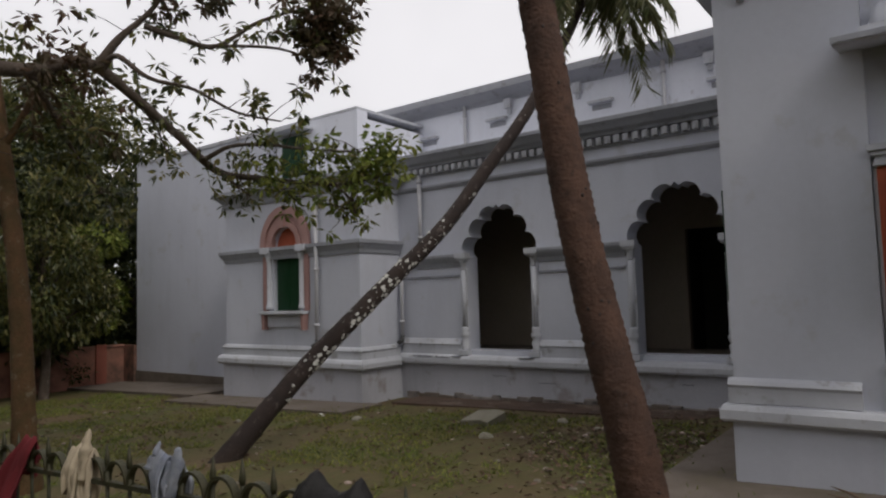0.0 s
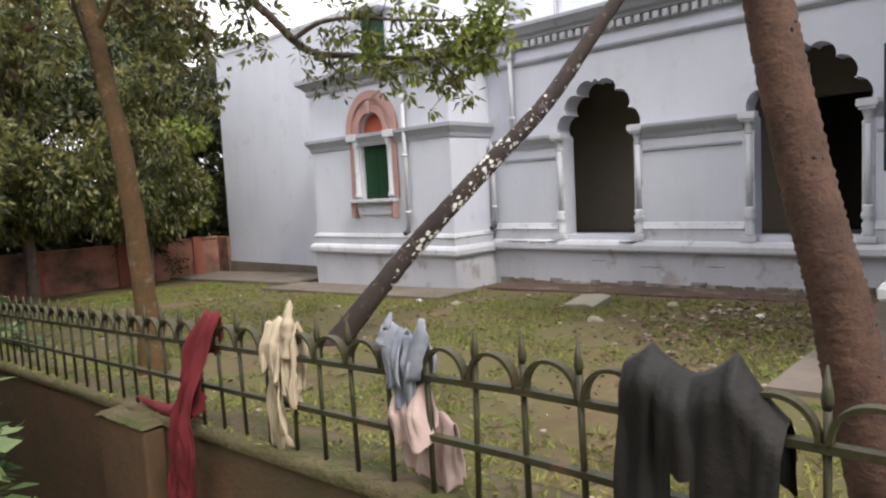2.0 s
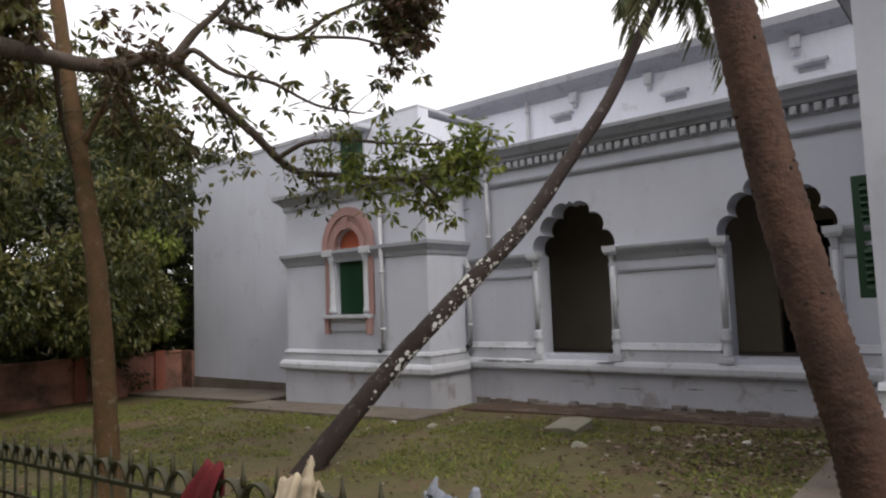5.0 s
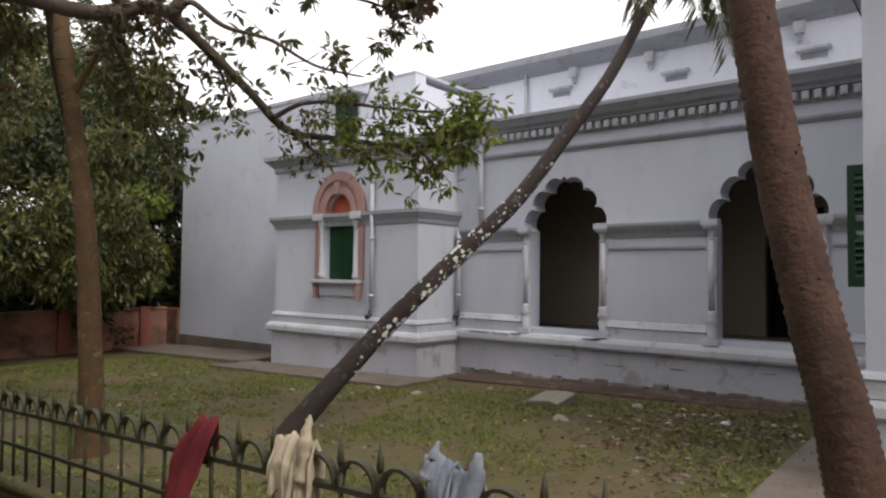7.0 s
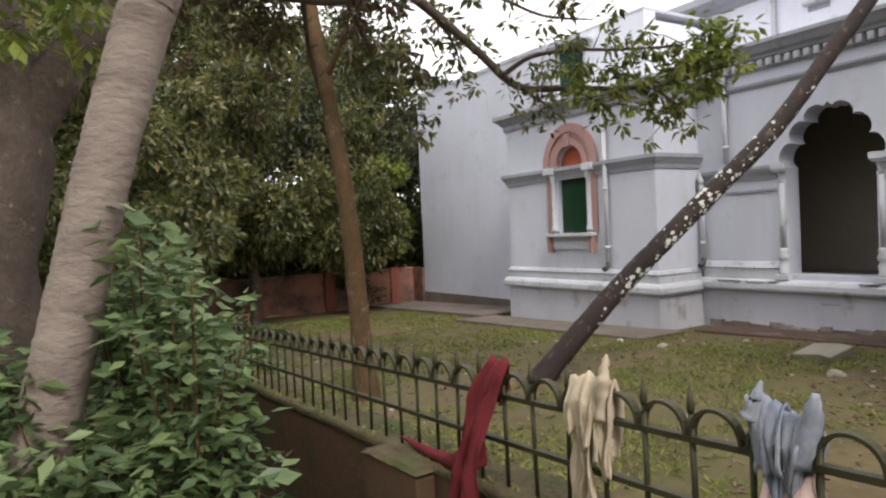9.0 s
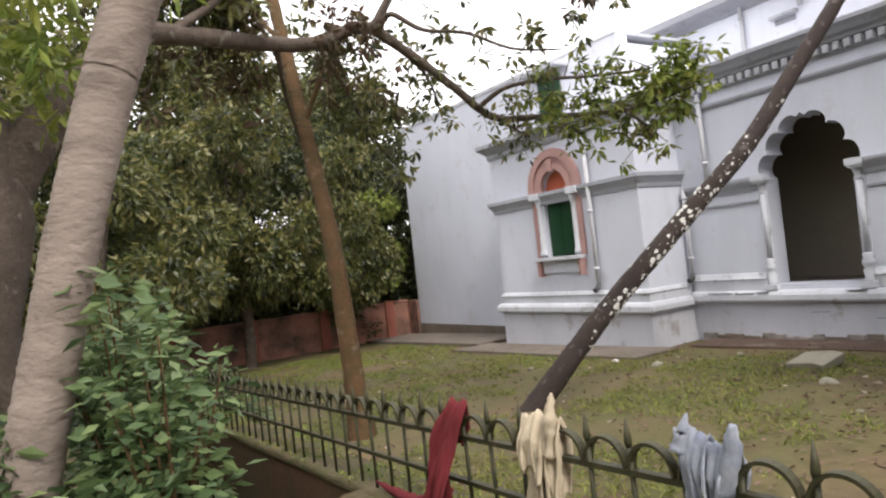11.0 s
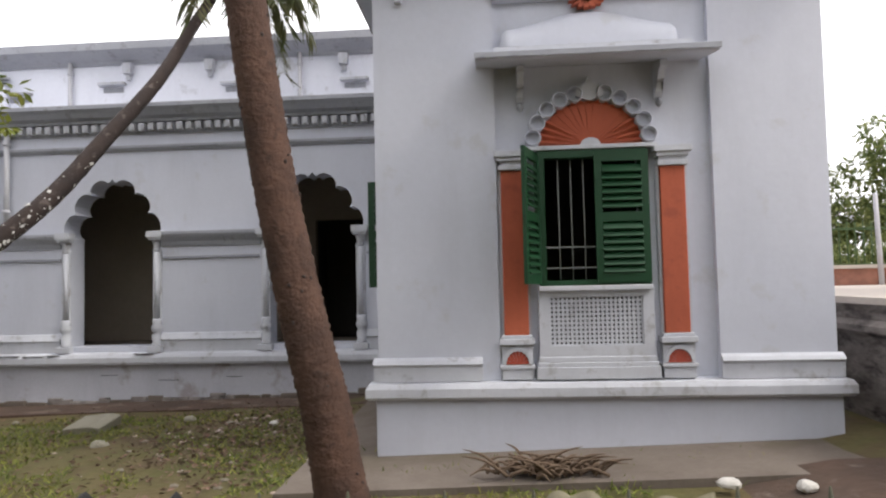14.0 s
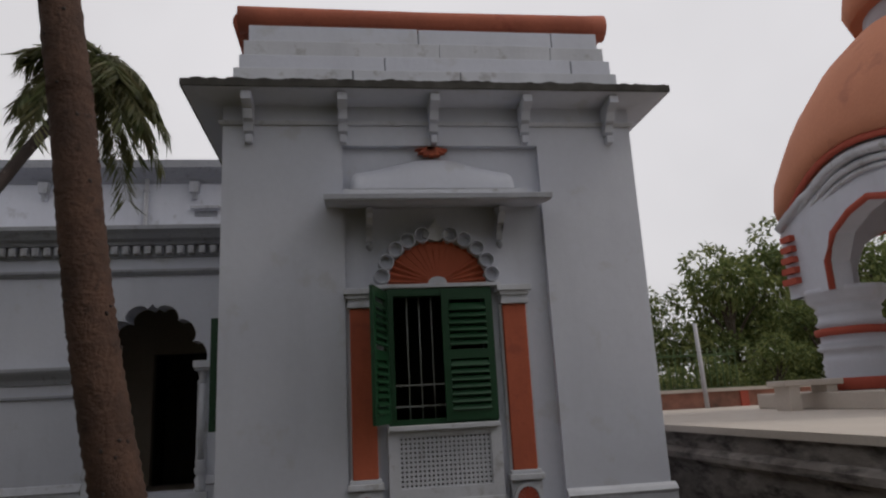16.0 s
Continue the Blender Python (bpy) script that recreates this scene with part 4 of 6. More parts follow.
for s_ in (-1, 1):
    for deg in (6, 24, 42, 59, 75):
        a = radians(deg if s_ > 0 else 180 - deg)
        cx, cz = 0.635 * math.cos(a), fz + 0.035 + 0.545 * math.sin(a)
        r = bmesh.new()
        n = 14
        rings = []
        for rad, y in ((0.092, 0.086), (0.092, -0.055), (0.080, -0.06), (0.072, 0.02), (0.001, 0.055)):
            rings.append([r.verts.new((cx + rad * math.cos(2 * math.pi * i / n), y, cz + rad * math.sin(2 * math.pi * i / n))) for i in range(n)])
        for ra, rb in zip(rings, rings[1:]):
            for i in range(n):
                r.faces.new((ra[i], ra[(i + 1) % n], rb[(i + 1) % n], rb[i]))
        bmesh.ops.recalc_face_normals(r, faces=r.faces[:])
        part("scallop", r, LIME, pw, "hollow white scallop")
part("finial", extrude_xz(bmesh.new(), [(-0.15, 4.22), (-0.14, 4.30), (-0.06, 4.345), (-0.02, 4.39), (0.0, 4.45), (0.02, 4.39), (0.06, 4.345), (0.14, 4.30), (0.15, 4.22), (0.0, 4.17)], -0.03, 0.088), TRIM, pw, "white ogee tip")
part("fan_sill", boxed(-0.72, 0.72, -0.05, 0.088, 3.63, 3.675, 0.006), TRIM, pw)

# shutters: frame, bars, one leaf open, one closed
part("frame", boxed(-0.60, -0.52, -0.03, 0.12, 2.13, 3.62), GREEN, pw, "green window frame")
part("frame", boxed(0.52, 0.60, -0.03, 0.12, 2.13, 3.62), GREEN, pw, "green window frame")
part("frame", boxed(-0.52, 0.52, -0.03, 0.12, 3.54, 3.62), GREEN, pw, "green window frame")
part("frame", boxed(-0.52, 0.52, -0.03, 0.12, 2.13, 2.19), GREEN, pw, "green window frame")


def shutter_leaf(parent, hinge, width, angle, z0=2.16, z1=3.58):
    leaf = part("shutter", bmesh.new(), GREEN, parent, "green louvred shutter leaf")
    m = pose(*hinge, 0, 0, angle)
    bm = bmesh.new()
    for x0, x1, a, b in ((0, 0.08, z0, z1), (width - 0.08, width, z0, z1), (0.08, width - 0.08, z0, z0 + 0.10), (0.08, width - 0.08, z1 - 0.10, z1), (0.08, width - 0.08, (z0 + z1) / 2 - 0.05, (z0 + z1) / 2 + 0.05)):
        box(bm, x0, x1, -0.02, 0.02, a, b)
    bm.to_mesh(leaf.data)
    bm.free()
    leaf.matrix_basis = m
    sm = None
    zz = z0 + 0.12
    while zz < z1 - 0.14:
        if abs(zz + 0.03 - (z0 + z1) / 2) > 0.09:
            if sm is None:
                sb = boxed(0.075, width - 0.075, -0.008, 0.008, -0.056, 0.056)
                bmesh.ops.rotate(sb, verts=sb.verts[:], cent=(0, 0, 0), matrix=Matrix.Rotation(radians(38), 3, "X"))
                sl = part("louvre", sb, GREEN, leaf)
                sm = sl.data
            else:
                sl = new("louvre", sm)
                sl.parent = leaf
            sl.location = (0, 0, zz + 0.03)
        zz += 0.078
    return leaf


shutter_leaf(pw, (0.60, -0.05, 0), 0.58, 180)
shutter_leaf(pw, (-0.60, -0.05, 0), 0.58, 252)
for x in (-0.36, -0.22, -0.08):
    part("bar", tube(bmesh.new(), [(x, 0.1, 2.19), (x, 0.1, 3.54)], [0.0075, 0.0075], 6), BAR, pw, "pale iron window bar")
for z in (2.55, 2.32):
    part("bar", boxed(-0.52, 0.52, 0.095, 0.105, z, z + 0.016), BAR, pw, "pale iron crossbar")
part("sill", boxed(-0.62, 0.60, -0.10, 0.088, 2.075, 2.13, 0.008), TRIM, pw, "white sill")
# lattice panel
bm = boxed(-0.62, -0.50, -0.03, 0.088, 1.36, 2.075)
box(bm, 0.50, 0.62, -0.03, 0.088, 1.36, 2.075)
box(bm, -0.50, 0.50, -0.03, 0.088, 2.01, 2.075)
box(bm, -0.50, 0.50, -0.03, 0.088, 1.36, 1.48)
part("lattice_frame", bm, TRIM, pw, "white frame of the lattice")
bm = bmesh.new()
for k in range(22):
    x = -0.5 + (k + 0.0) / 21
    box(bm, x - 0.012, x + 0.012, -0.006, 0.03, 1.48, 2.01)
for k in range(12):
    z = 1.48 + 0.53 * k / 11
    box(bm, -0.5, 0.5, -0.004, 0.028, z - 0.012, z + 0.012)
part("lattice", bm, TRIM, pw, "white pierced lattice panel")
# dark sheet: the shade seen through the lattice is put into its colour
part("lattice_back", boxed(-0.5, 0.5, 0.06, 0.088, 1.48, 2.01), SOOT_AND_VOID, pw, "dark sheet standing in for the shade behind the lattice")
bm = boxed(-0.66, 0.66, -0.07, 0.088, 1.12, 1.25, 0.006)
box(bm, -0.645, 0.645, -0.055, 0.088, 1.25, 1.30, 0.008)
box(bm, -0.63, 0.63, -0.04, 0.088, 1.30, 1.36, 0.008)
part("lattice_plinth", bm, TRIM, pw, "white moulded plinth under the lattice")

# hood on brackets with a curved cover above it
hood = thing("window_hood", "white sloping window hood on two brackets with rounded top", "hood", "", "structure")
hood.location = (WC, PY, 0)
part("slab", profile_x(bmesh.new(), [(0.088, 4.60), (-0.52, 4.50), (-0.58, 4.50), (-0.58, 4.58), (-0.50, 4.60), (0.088, 4.74)], -1.24, 1.24), LIME, hood)
part("edge", profile_x(bmesh.new(), [(-0.583, 4.51), (-0.60, 4.51), (-0.60, 4.565), (-0.583, 4.57)], -1.25, 1.25), GREYTRIM, hood, "grey weathered edge")
part("step", profile_x(bmesh.new(), [(0.088, 4.72), (-0.34, 4.64), (-0.34, 4.70), (0.088, 4.80)], -1.04, 1.04), TRIM, hood)
cv = bmesh.new()
rows = []
for k in range(41):
    u = -1 + 2 * k / 40
    side_h = 0.235 * min(1.0, (1 - abs(u)) / 0.07) ** 0.5
    rise = 0.175 * (0.5 + 0.5 * math.cos(math.pi * min(1.0, abs(u) / 0.92))) ** 0.85
    depth = 0.25 * (0.35 + 0.65 * min(1.0, (1 - abs(u)) / 0.07) ** 0.5)
    top_z = 0.02 + side_h + rise
    rows.append([cv.verts.new((0.99 * u, 0.088 - depth * math.cos(q), 4.765 + top_z * math.sin(q) ** 0.9)) for q in (math.pi / 2 * m / 10 for m in range(11))])
for a, b in zip(rows, rows[1:]):
    for i in range(10):
        cv.faces.new((a[i], b[i], b[i + 1], a[i + 1])).smooth = True
bmesh.ops.recalc_face_normals(cv, faces=cv.faces[:])
part("cover", cv, LIME, hood, "rounded white cover rising to the middle")
# darker grey bed puts the shadow line under the cover into the colour
part("cover_base", boxed(-0.96, 0.96, -0.15, 0.088, 4.745, 4.767), GREYTRIM, hood, "grey bed of the cover, coloured darker for its shadow")
for k in range(7):
    a = math.pi + math.pi * (k + 0.5) / 7
    part("petal", extrude_xz(bmesh.new(), [(-0.03, 5.32), (0.03, 5.32), (0.17 * math.cos(a) + 0.03, 5.31 + 0.10 * math.sin(a)), (0.17 * math.cos(a) - 0.03, 5.31 + 0.10 * math.sin(a))], -0.05, 0.05), ORANGE, hood, "orange petal")
for s in (-1, 1):
    x = s * 0.76
    bb = bmesh.new()
    side = [(0.088, 4.58), (-0.26, 4.52), (-0.26, 4.45), (-0.16, 4.43), (-0.10, 4.36), (-0.03, 4.34), (0.0, 4.24), (0.04, 4.20), (0.088, 4.18)]
    a = [bb.verts.new((x - 0.038, y, z)) for y, z in side]
    b = [bb.verts.new((x + 0.038, y, z)) for y, z in side]
    fs = [bb.faces.new(a), bb.faces.new(b[::-1])]
    for i in range(len(side)):
        bb.faces.new((a[i], b[i], b[(i + 1) % len(side)], a[(i + 1) % len(side)]))
    bmesh.ops.triangulate(bb, faces=fs)
    bmesh.ops.recalc_face_normals(bb, faces=bb.faces[:])
    part("bracket", bb, LIME, hood, "white scrolled bracket")
    part("drop", lathe(bmesh.new(), [(0.01, 4.08), (0.035, 4.11), (0.04, 4.14), (0.02, 4.18)], x, 0.03, 10), GREYTRIM, hood)

# window in the west side wall with an open leaf
w4 = thing("window_4", "side window with a green shutter leaf standing open", "window", "", "structure")
w4.location = (PX0, 9.45, 0)
part("frame", boxed(0.0, 0.08, -0.45, -0.38, 2.1, 3.6), GREEN, w4)
part("frame", boxed(0.0, 0.08, 0.38, 0.45, 2.1, 3.6), GREEN, w4)
shutter_leaf(w4, (-0.01, -0.05, 0), 0.29, 176, 2.15, 3.52)

# ---- grimy wall, platform, tower, railing on the east ----
ew = thing("wall_platform", "grimy black-stained plaster retaining wall with a coping", "wall", "", "structure")
part("face", boxed(4.62, 5.0, -2.0, 24, -0.2, 1.48), GRIME, ew)
part("coping", profile_y(bmesh.new(), [(5.0, 1.48), (4.56, 1.48), (4.50, 1.53), (4.50, 1.60), (4.58, 1.66), (5.0, 1.66)], -2.0, 24), GRIME, ew)
part("upstand", boxed(4.62, 5.0, -2.0, 24, 1.66, 1.84), GRIME, ew)
structure("platform", boxed(4.55, 40, -2.0, 16.2, 1.84, 1.92), SLABTOP, "pale paved platform beyond the grimy wall", "platform")


def tower():
    t = thing("domed_kiosk", "white domed kiosk with terracotta dome and banded columns", "kiosk")
    t.location = (11.05, 10.1, 1.92)
    part("plinth", boxed(-2.75, 3.2, -2.4, 3.2, 0, 0.28, 0.02), SLABTOP, t, "pale square plinth")
    for sx, sy in ((-1, -1), (1, -1), (-1, 1), (1, 1)):
        cx, cy = sx * 1.68, sy * 1.68
        col = part("column", lathe(bmesh.new(), [(r * 0.92, z) for r, z in ((0.62, 0.28), (0.62, 0.5), (0.56, 0.52), (0.60, 0.58), (0.57, 0.62), (0.60, 0.67), (0.57, 0.72), (0.61, 0.78), (0.57, 0.84), (0.55, 0.95), (0.64, 0.99), (0.66, 1.03), (0.60, 1.06), (0.64, 1.10), (0.56, 1.13), (0.56, 1.4), (0.62, 1.45), (0.55, 1.52), (0.55, 1.64), (0.60, 1.68), (0.56, 1.74), (0.66, 1.83), (0.70, 1.88), (0.72, 1.98), (0.74, 2.0), (0.74, 2.08))], cx, cy, 20), LIME, t, "white banded round column")
        part("red_band", lathe(bmesh.new(), [(0.574, 0.29), (0.595, 0.3), (0.595, 0.48), (0.574, 0.5)], cx, cy, 20), REDBAND, col)
        part("red_band", lathe(bmesh.new(), [(0.52, 1.24), (0.60, 1.26), (0.60, 1.36), (0.52, 1.38)], cx, cy, 20), REDBAND, col)
    for rot in range(4):
        bm = bmesh.new()
        pts = [(-2.3, 2.0), (-1.15, 2.0), (-1.15, 2.5), (-0.9, 2.95), (-0.45, 3.2), (0, 3.32), (0.45, 3.2), (0.9, 2.95), (1.15, 2.5), (1.15, 2.0), (2.3, 2.0), (2.3, 3.6), (0, 4.40), (-2.3, 3.6)]
        extrude_xz(bm, pts, -2.32, -1.9)
        bmesh.ops.rotate(bm, verts=bm.verts[:], cent=(0, 0, 0), matrix=Matrix.Rotation(rot * math.pi / 2, 3, "Z"))
        side = part("arch_wall", bm, LIME, t, "white arched wall")
        for off, w, mat in ((2.34, 0.10, TRIM), (2.33, 0.06, REDBAND)):
            bm = bmesh.new()
            if mat is REDBAND:
                q = [(-1.15, 2.0), (-1.15, 2.5), (-0.9, 2.95), (-0.45, 3.2), (0, 3.32), (0.45, 3.2), (0.9, 2.95), (1.15, 2.5), (1.15, 2.0)]
            else:
                q = [(-2.28, 3.36), (-1.5, 3.74), (0, 4.10), (1.5, 3.74), (2.28, 3.36)]
            tube(bm, [(x, -off, z) for x, z in q], [w] * len(q), 6)
            bmesh.ops.rotate(bm, verts=bm.verts[:], cent=(0, 0, 0), matrix=Matrix.Rotation(rot * math.pi / 2, 3, "Z"))
            part("arch_trim", bm, mat, side)
        for k in range(5):
            bm = boxed(-2.30 + 0.03 * k, -1.9, -2.44, -2.325, 2.25 + k * 0.2, 2.36 + k * 0.2)
            bmesh.ops.rotate(bm, verts=bm.verts[:], cent=(0, 0, 0), matrix=Matrix.Rotation(rot * math.pi / 2, 3, "Z"))
            part("corbel", bm, REDBAND, side, "red stepped corbel")
    # curved Bengal eave: low at the corners, high in the middle
    bm = bmesh.new()
    N, rows = 48, []
    for rr_, zz in ((2.50, 0.0), (2.64, 0.06), (2.68, 0.28), (2.62, 0.75), (2.42, 1.25), (2.08, 1.75), (1.6, 2.2), (0.8, 2.5), (0.02, 2.6)):
        row = []
        for k in range(N):
            a = 2 * math.pi * k / N
            sq = 1 / max(abs(math.cos(a)), abs(math.sin(a))) ** 0.62
            droop = 0.75 * (sq - 1) / (2 ** 0.31 - 1) * (rr_ / 2.62)
            row.append(bm.verts.new((rr_ * sq * math.cos(a), rr_ * sq * math.sin(a), 4.22 + zz - droop)))
        rows.append(row)
    for a, b in zip(rows, rows[1:]):
        for k in range(N):
            bm.faces.new((a[k], a[(k + 1) % N], b[(k + 1) % N], b[k])).smooth = True
    part("dome", bm, DOME, t, "terracotta painted curved dome")
    rim = bmesh.new()
    pth = []
    for k in range(N + 1):
        a = 2 * math.pi * k / N
        sq = 1 / max(abs(math.cos(a)), abs(math.sin(a))) ** 0.62
        pth.append((2.55 * sq * math.cos(a), 2.55 * sq * math.sin(a), 4.20 - 0.75 * (sq - 1) / (2 ** 0.31 - 1)))
    tube(rim, pth, [0.06] * len(pth), 6)
    part("rim", rim, REDBAND, t, "dark red eave rim")
    for rr_, dz, thick_ in ((2.46, -0.16, 0.09), (2.40, -0.33, 0.06), (2.36, -0.45, 0.045)):
        mo = bmesh.new()
        tube(mo, [(x * rr_ / 2.55, y * rr_ / 2.55, z + dz) for x, y, z in pth], [thick_] * len(pth), 8)
        part("moulding", mo, TRIM, t, "white moulding under the eave")
    part("neck", lathe(bmesh.new(), [(1.30, 6.2), (1.30, 6.9), (1.40, 6.95)], 0, 0, 24), LIME, t, "white drum")
    part("upper_dome", lathe(bmesh.new(), [(1.5, 6.9), (1.6, 7.2), (1.5, 7.7), (1.1, 8.2), (0.45, 8.6), (0.02, 8.7)], 0, 0, 24), DOME, t, "terracotta upper dome")
    return t


tower()
bench = thing("stone_bench", "pale stone bench slab on short legs", "bench")
bench.location = (8.15, 11.6, 1.92)
part("slab", boxed(-0.55, 0.55, -0.25, 0.25, 0.40, 0.50, 0.015), SLABTOP, bench)
for x in (-0.45, 0.25):
    part("leg", boxed(x, x + 0.2, -0.2, 0.2, 0, 0.42), SLABTOP, bench)

rail = thing("platform_railing", "tall thin green iron railing on a low wall", "railing")
rail.location = (2.6, 16.0, 1.92)
bar_me = None
for k in range(42):
    if bar_me is None:
        o = part("bar", tube(bmesh.new(), [(0, 0, 0.30), (0, 0, 1.38)], [0.016, 0.012], 5), RAILGREEN, rail)
        bar_me = o.data
    else:
        o = new("bar", bar_me)
        o.parent = rail
    o.location = (k * 0.17, 0, 0)
for z in (0.42, 1.2):
    part("rail", boxed(0, 7.0, -0.02, 0.02, z, z + 0.05), RAILGREEN, rail)
kerb = part("kerb", boxed(0, 30, -0.1, 0.1, 0, 0.36), COMPOUND, rail, "pink painted kerb wall")
part("coping", boxed(0, 30, -0.16, 0.16, 0.362, 0.44), SLABTOP, kerb)
for k in range(10):
    part("pier", boxed(6.9 + k * 1.3, 7.1 + k * 1.3, -0.15, -0.102, 0, 0.36), REDBAND, kerb, "dark red pier")
pole = thing("lamp_pole", "slim pale concrete pole leaning slightly", "pole")
pole.location = (8.55, 15.7, 1.92)
part("shaft", tube(bmesh.new(), [(0, 0, 0), (-0.05, 0, 1.95)], [0.055, 0.045], 8), PIPE, pole)

# ---- pink compound wall on the west ----
cw = thing("wall_compound", "pink compound wall with dark damp stains and piers", "wall", "", "structure")
CX = -22.6
part("face", extrude_xz(bmesh.new(), [(CX - 0.25, -1.0), (CX, -1.0), (CX, 0.92), (CX - 0.25, 0.92)], -14, 13.1), COMPOUND, cw)
part("coping", extrude_xz(bmesh.new(), [(CX - 0.29, 0.922), (CX + 0.05, 0.922), (CX + 0.03, 0.98), (CX - 0.27, 0.98)], -14, 13.1), COMPOUND, cw)
for k in range(10):
    y = 12.1 - 2.6 * k
    part("pier", boxed(CX + 0.002, CX + 0.10, y, y + 0.35, -1.0, 1.02), PILLARRED, cw, "darker red pier")
part("return", boxed(CX, LX0 - 0.02, 13.1, 13.3, -1.0, 0.95), COMPOUND, cw)

# ---- low wall and iron fence ----
FY = 1.77


def foot_z(x):
    return 1.49 + (0.046 * (x + 0.6) if x < -0.6 else 0.012 * (x + 0.6))


lw = thing("wall_garden", "low mossy plastered garden wall carrying the fence", "wall", "", "structure")
bm = bmesh.new()
xs_ = [-11.0 + 0.5 * i for i in range(31)]
for x0, x1 in zip(xs_, xs_[1:]):
    vs = [bm.verts.new(p) for p in ((x0, 1.735, -0.4), (x1, 1.735, -0.4), (x1, 1.735, foot_z(x1) - 0.03), (x0, 1.735, foot_z(x0) - 0.03), (x0, 1.93, -0.4), (x1, 1.93, -0.4), (x1, 1.93, foot_z(x1) - 0.03), (x0, 1.93, foot_z(x0) - 0.03))]
    for q in ((0, 1, 2, 3), (5, 4, 7, 6), (3, 2, 6, 7)):
        bm.faces.new([vs[i] for i in q])
bmesh.ops.remove_doubles(bm, verts=bm.verts[:], dist=1e-4)
part("face", bm, LOWWALL, lw)
bm = bmesh.new()
cols = []
for i in range(141):
    x = -11.0 + 15.0 * i / 140
    z = foot_z(x)
    jig = lambda k: 0.016 * noise.noise((x * 5, k * 5.0, 2))
    cols.append([bm.verts.new(p) for p in ((x, 1.728 + 0.5 * jig(1), z - 0.03), (x, 1.724 + 0.5 * jig(2), z - 0.006), (x, 1.738 + 0.5 * jig(3), z + 0.006 + jig(3)), (x, 1.79, z + 0.008 + jig(4) * 1.3), (x, 1.9, z + 0.006 + jig(5) * 1.3), (x, 1.97 + jig(6), z - 0.01), (x, 1.96 + jig(7), z - 0.03))])
for a, b in zip(cols, cols[1:]):
    for k in range(6):
        bm.faces.new((a[k], b[k], b[k + 1], a[k + 1])).smooth = True
part("coping", bm, MOSS, lw, "mossy crumbling coping")
for x in (-2.615, -5.73, -8.93):
    part("pier", boxed(x, x + 0.43, 1.652, 1.734, -0.4, foot_z(x) - 0.012, 0.012), LOWWALL, lw, "plastered pier")
    cap = bmesh.new()
    rows = []
    for k in range(13):
        row = []
        for q in range(7):
            xx, yy = x - 0.008 + 0.446 * k / 12, 1.646 + 0.10 * q / 6
            edge = min(k, 12 - k, q * 1.0) == 0
            row.append(cap.verts.new((xx + 0.004 * noise.noise((xx * 30, yy * 30, 1)), yy + 0.004 * noise.noise((xx * 30, yy * 30, 5)), foot_z(xx) - (0.022 if edge else 0.004) + 0.012 * noise.noise((xx * 14, yy * 14, 9)))))
        rows.append(row)
    for a, b in zip(rows, rows[1:]):
        for q in range(6):
            cap.faces.new((a[q], b[q], b[q + 1], a[q + 1])).smooth = True
    part("pier_cap", cap, MOSS, lw, "mossy crumbling pier top")
# moss tufts and crumbs on the coping
n = 5200
cx_ = rng.uniform(-7, 3, n)
cy_ = rng.uniform(1.735, 1.96, n)
sel = np.array([noise.noise((x * 2.5, y * 5, 4)) > -0.05 for x, y in zip(cx_, cy_)])
cx_, cy_ = cx_[sel], cy_[sel]
c = np.stack([cx_, cy_, np.array([foot_z(x) + 0.006 for x in cx_])], axis=1)
v, f = leaves(c, np.stack([rng.normal(size=len(c)) * 0.8, rng.normal(size=len(c)) * 0.8, rng.uniform(0.2, 0.9, len(c))], axis=1), 0.022, 0.008, rng)
tagged(cloud_mesh("moss", v, f, BLADE, None), "tufts of moss and small weeds on the wall", "moss", "", "stuff")

PITCH = 0.1365
fence = thing("iron_fence", "dark olive iron fence with arched hoops and spear tops", "fence")
spear_me = hoop_me = None
bm = tube(bmesh.new(), [(0, 0, -0.02), (0, 0, 0.340)], [0.0068, 0.0068], 6)
tube(bm, [(0, 0, 0.340), (0, 0, 0.352), (0, 0, 0.363), (0, 0, 0.408)], [0.0068, 0.0092, 0.0088, 0.0015], 8)
for k in range(-62, 26):
    x = -0.5855 + PITCH * k
    z = foot_z(x)
    if spear_me is None:
        o = part("spear", bm, IRON, fence, "square bar with a spear tip")
        spear_me = o.data
    else:
        o = new("spear", spear_me)
        o.parent = fence
    o.location = (x, FY, z)
    o.rotation_euler = (radians(random.uniform(-1, 1)), radians(random.uniform(-1.2, 1.2)), 0)
    if hoop_me is None:
        hb = bmesh.new()
        N, rows = 14, []
        for i in range(N + 1):
            a = math.pi * i / N
            xx, zz = PITCH / 2 - (PITCH / 2 - 0.007) * math.cos(a), 0.285 + 0.070 * math.sin(a) ** 0.85
            rows.append([hb.verts.new((xx - 0.004 * math.cos(a), yy, zz + 0.004 * math.sin(a))) for yy in (-0.011, 0.011)] + [hb.verts.new((xx + 0.004 * math.cos(a), yy, zz - 0.004 * math.sin(a))) for yy in (0.011, -0.011)])
        for a, b in zip(rows, rows[1:]):
            for i in range(4):
                hb.faces.new((a[i], b[i], b[(i + 1) % 4], a[(i + 1) % 4]))
        bmesh.ops.recalc_face_normals(hb, faces=hb.faces[:])
        o = part("hoop", hb, IRON, fence, "flat iron hoop")
        hoop_me = o.data
    else:
        o = new("hoop", hoop_me)
        o.parent = fence
    o.location = (x, FY, z)
    o.rotation_euler = (0, -math.atan(0.046 if x < -0.6 else 0.012), 0)
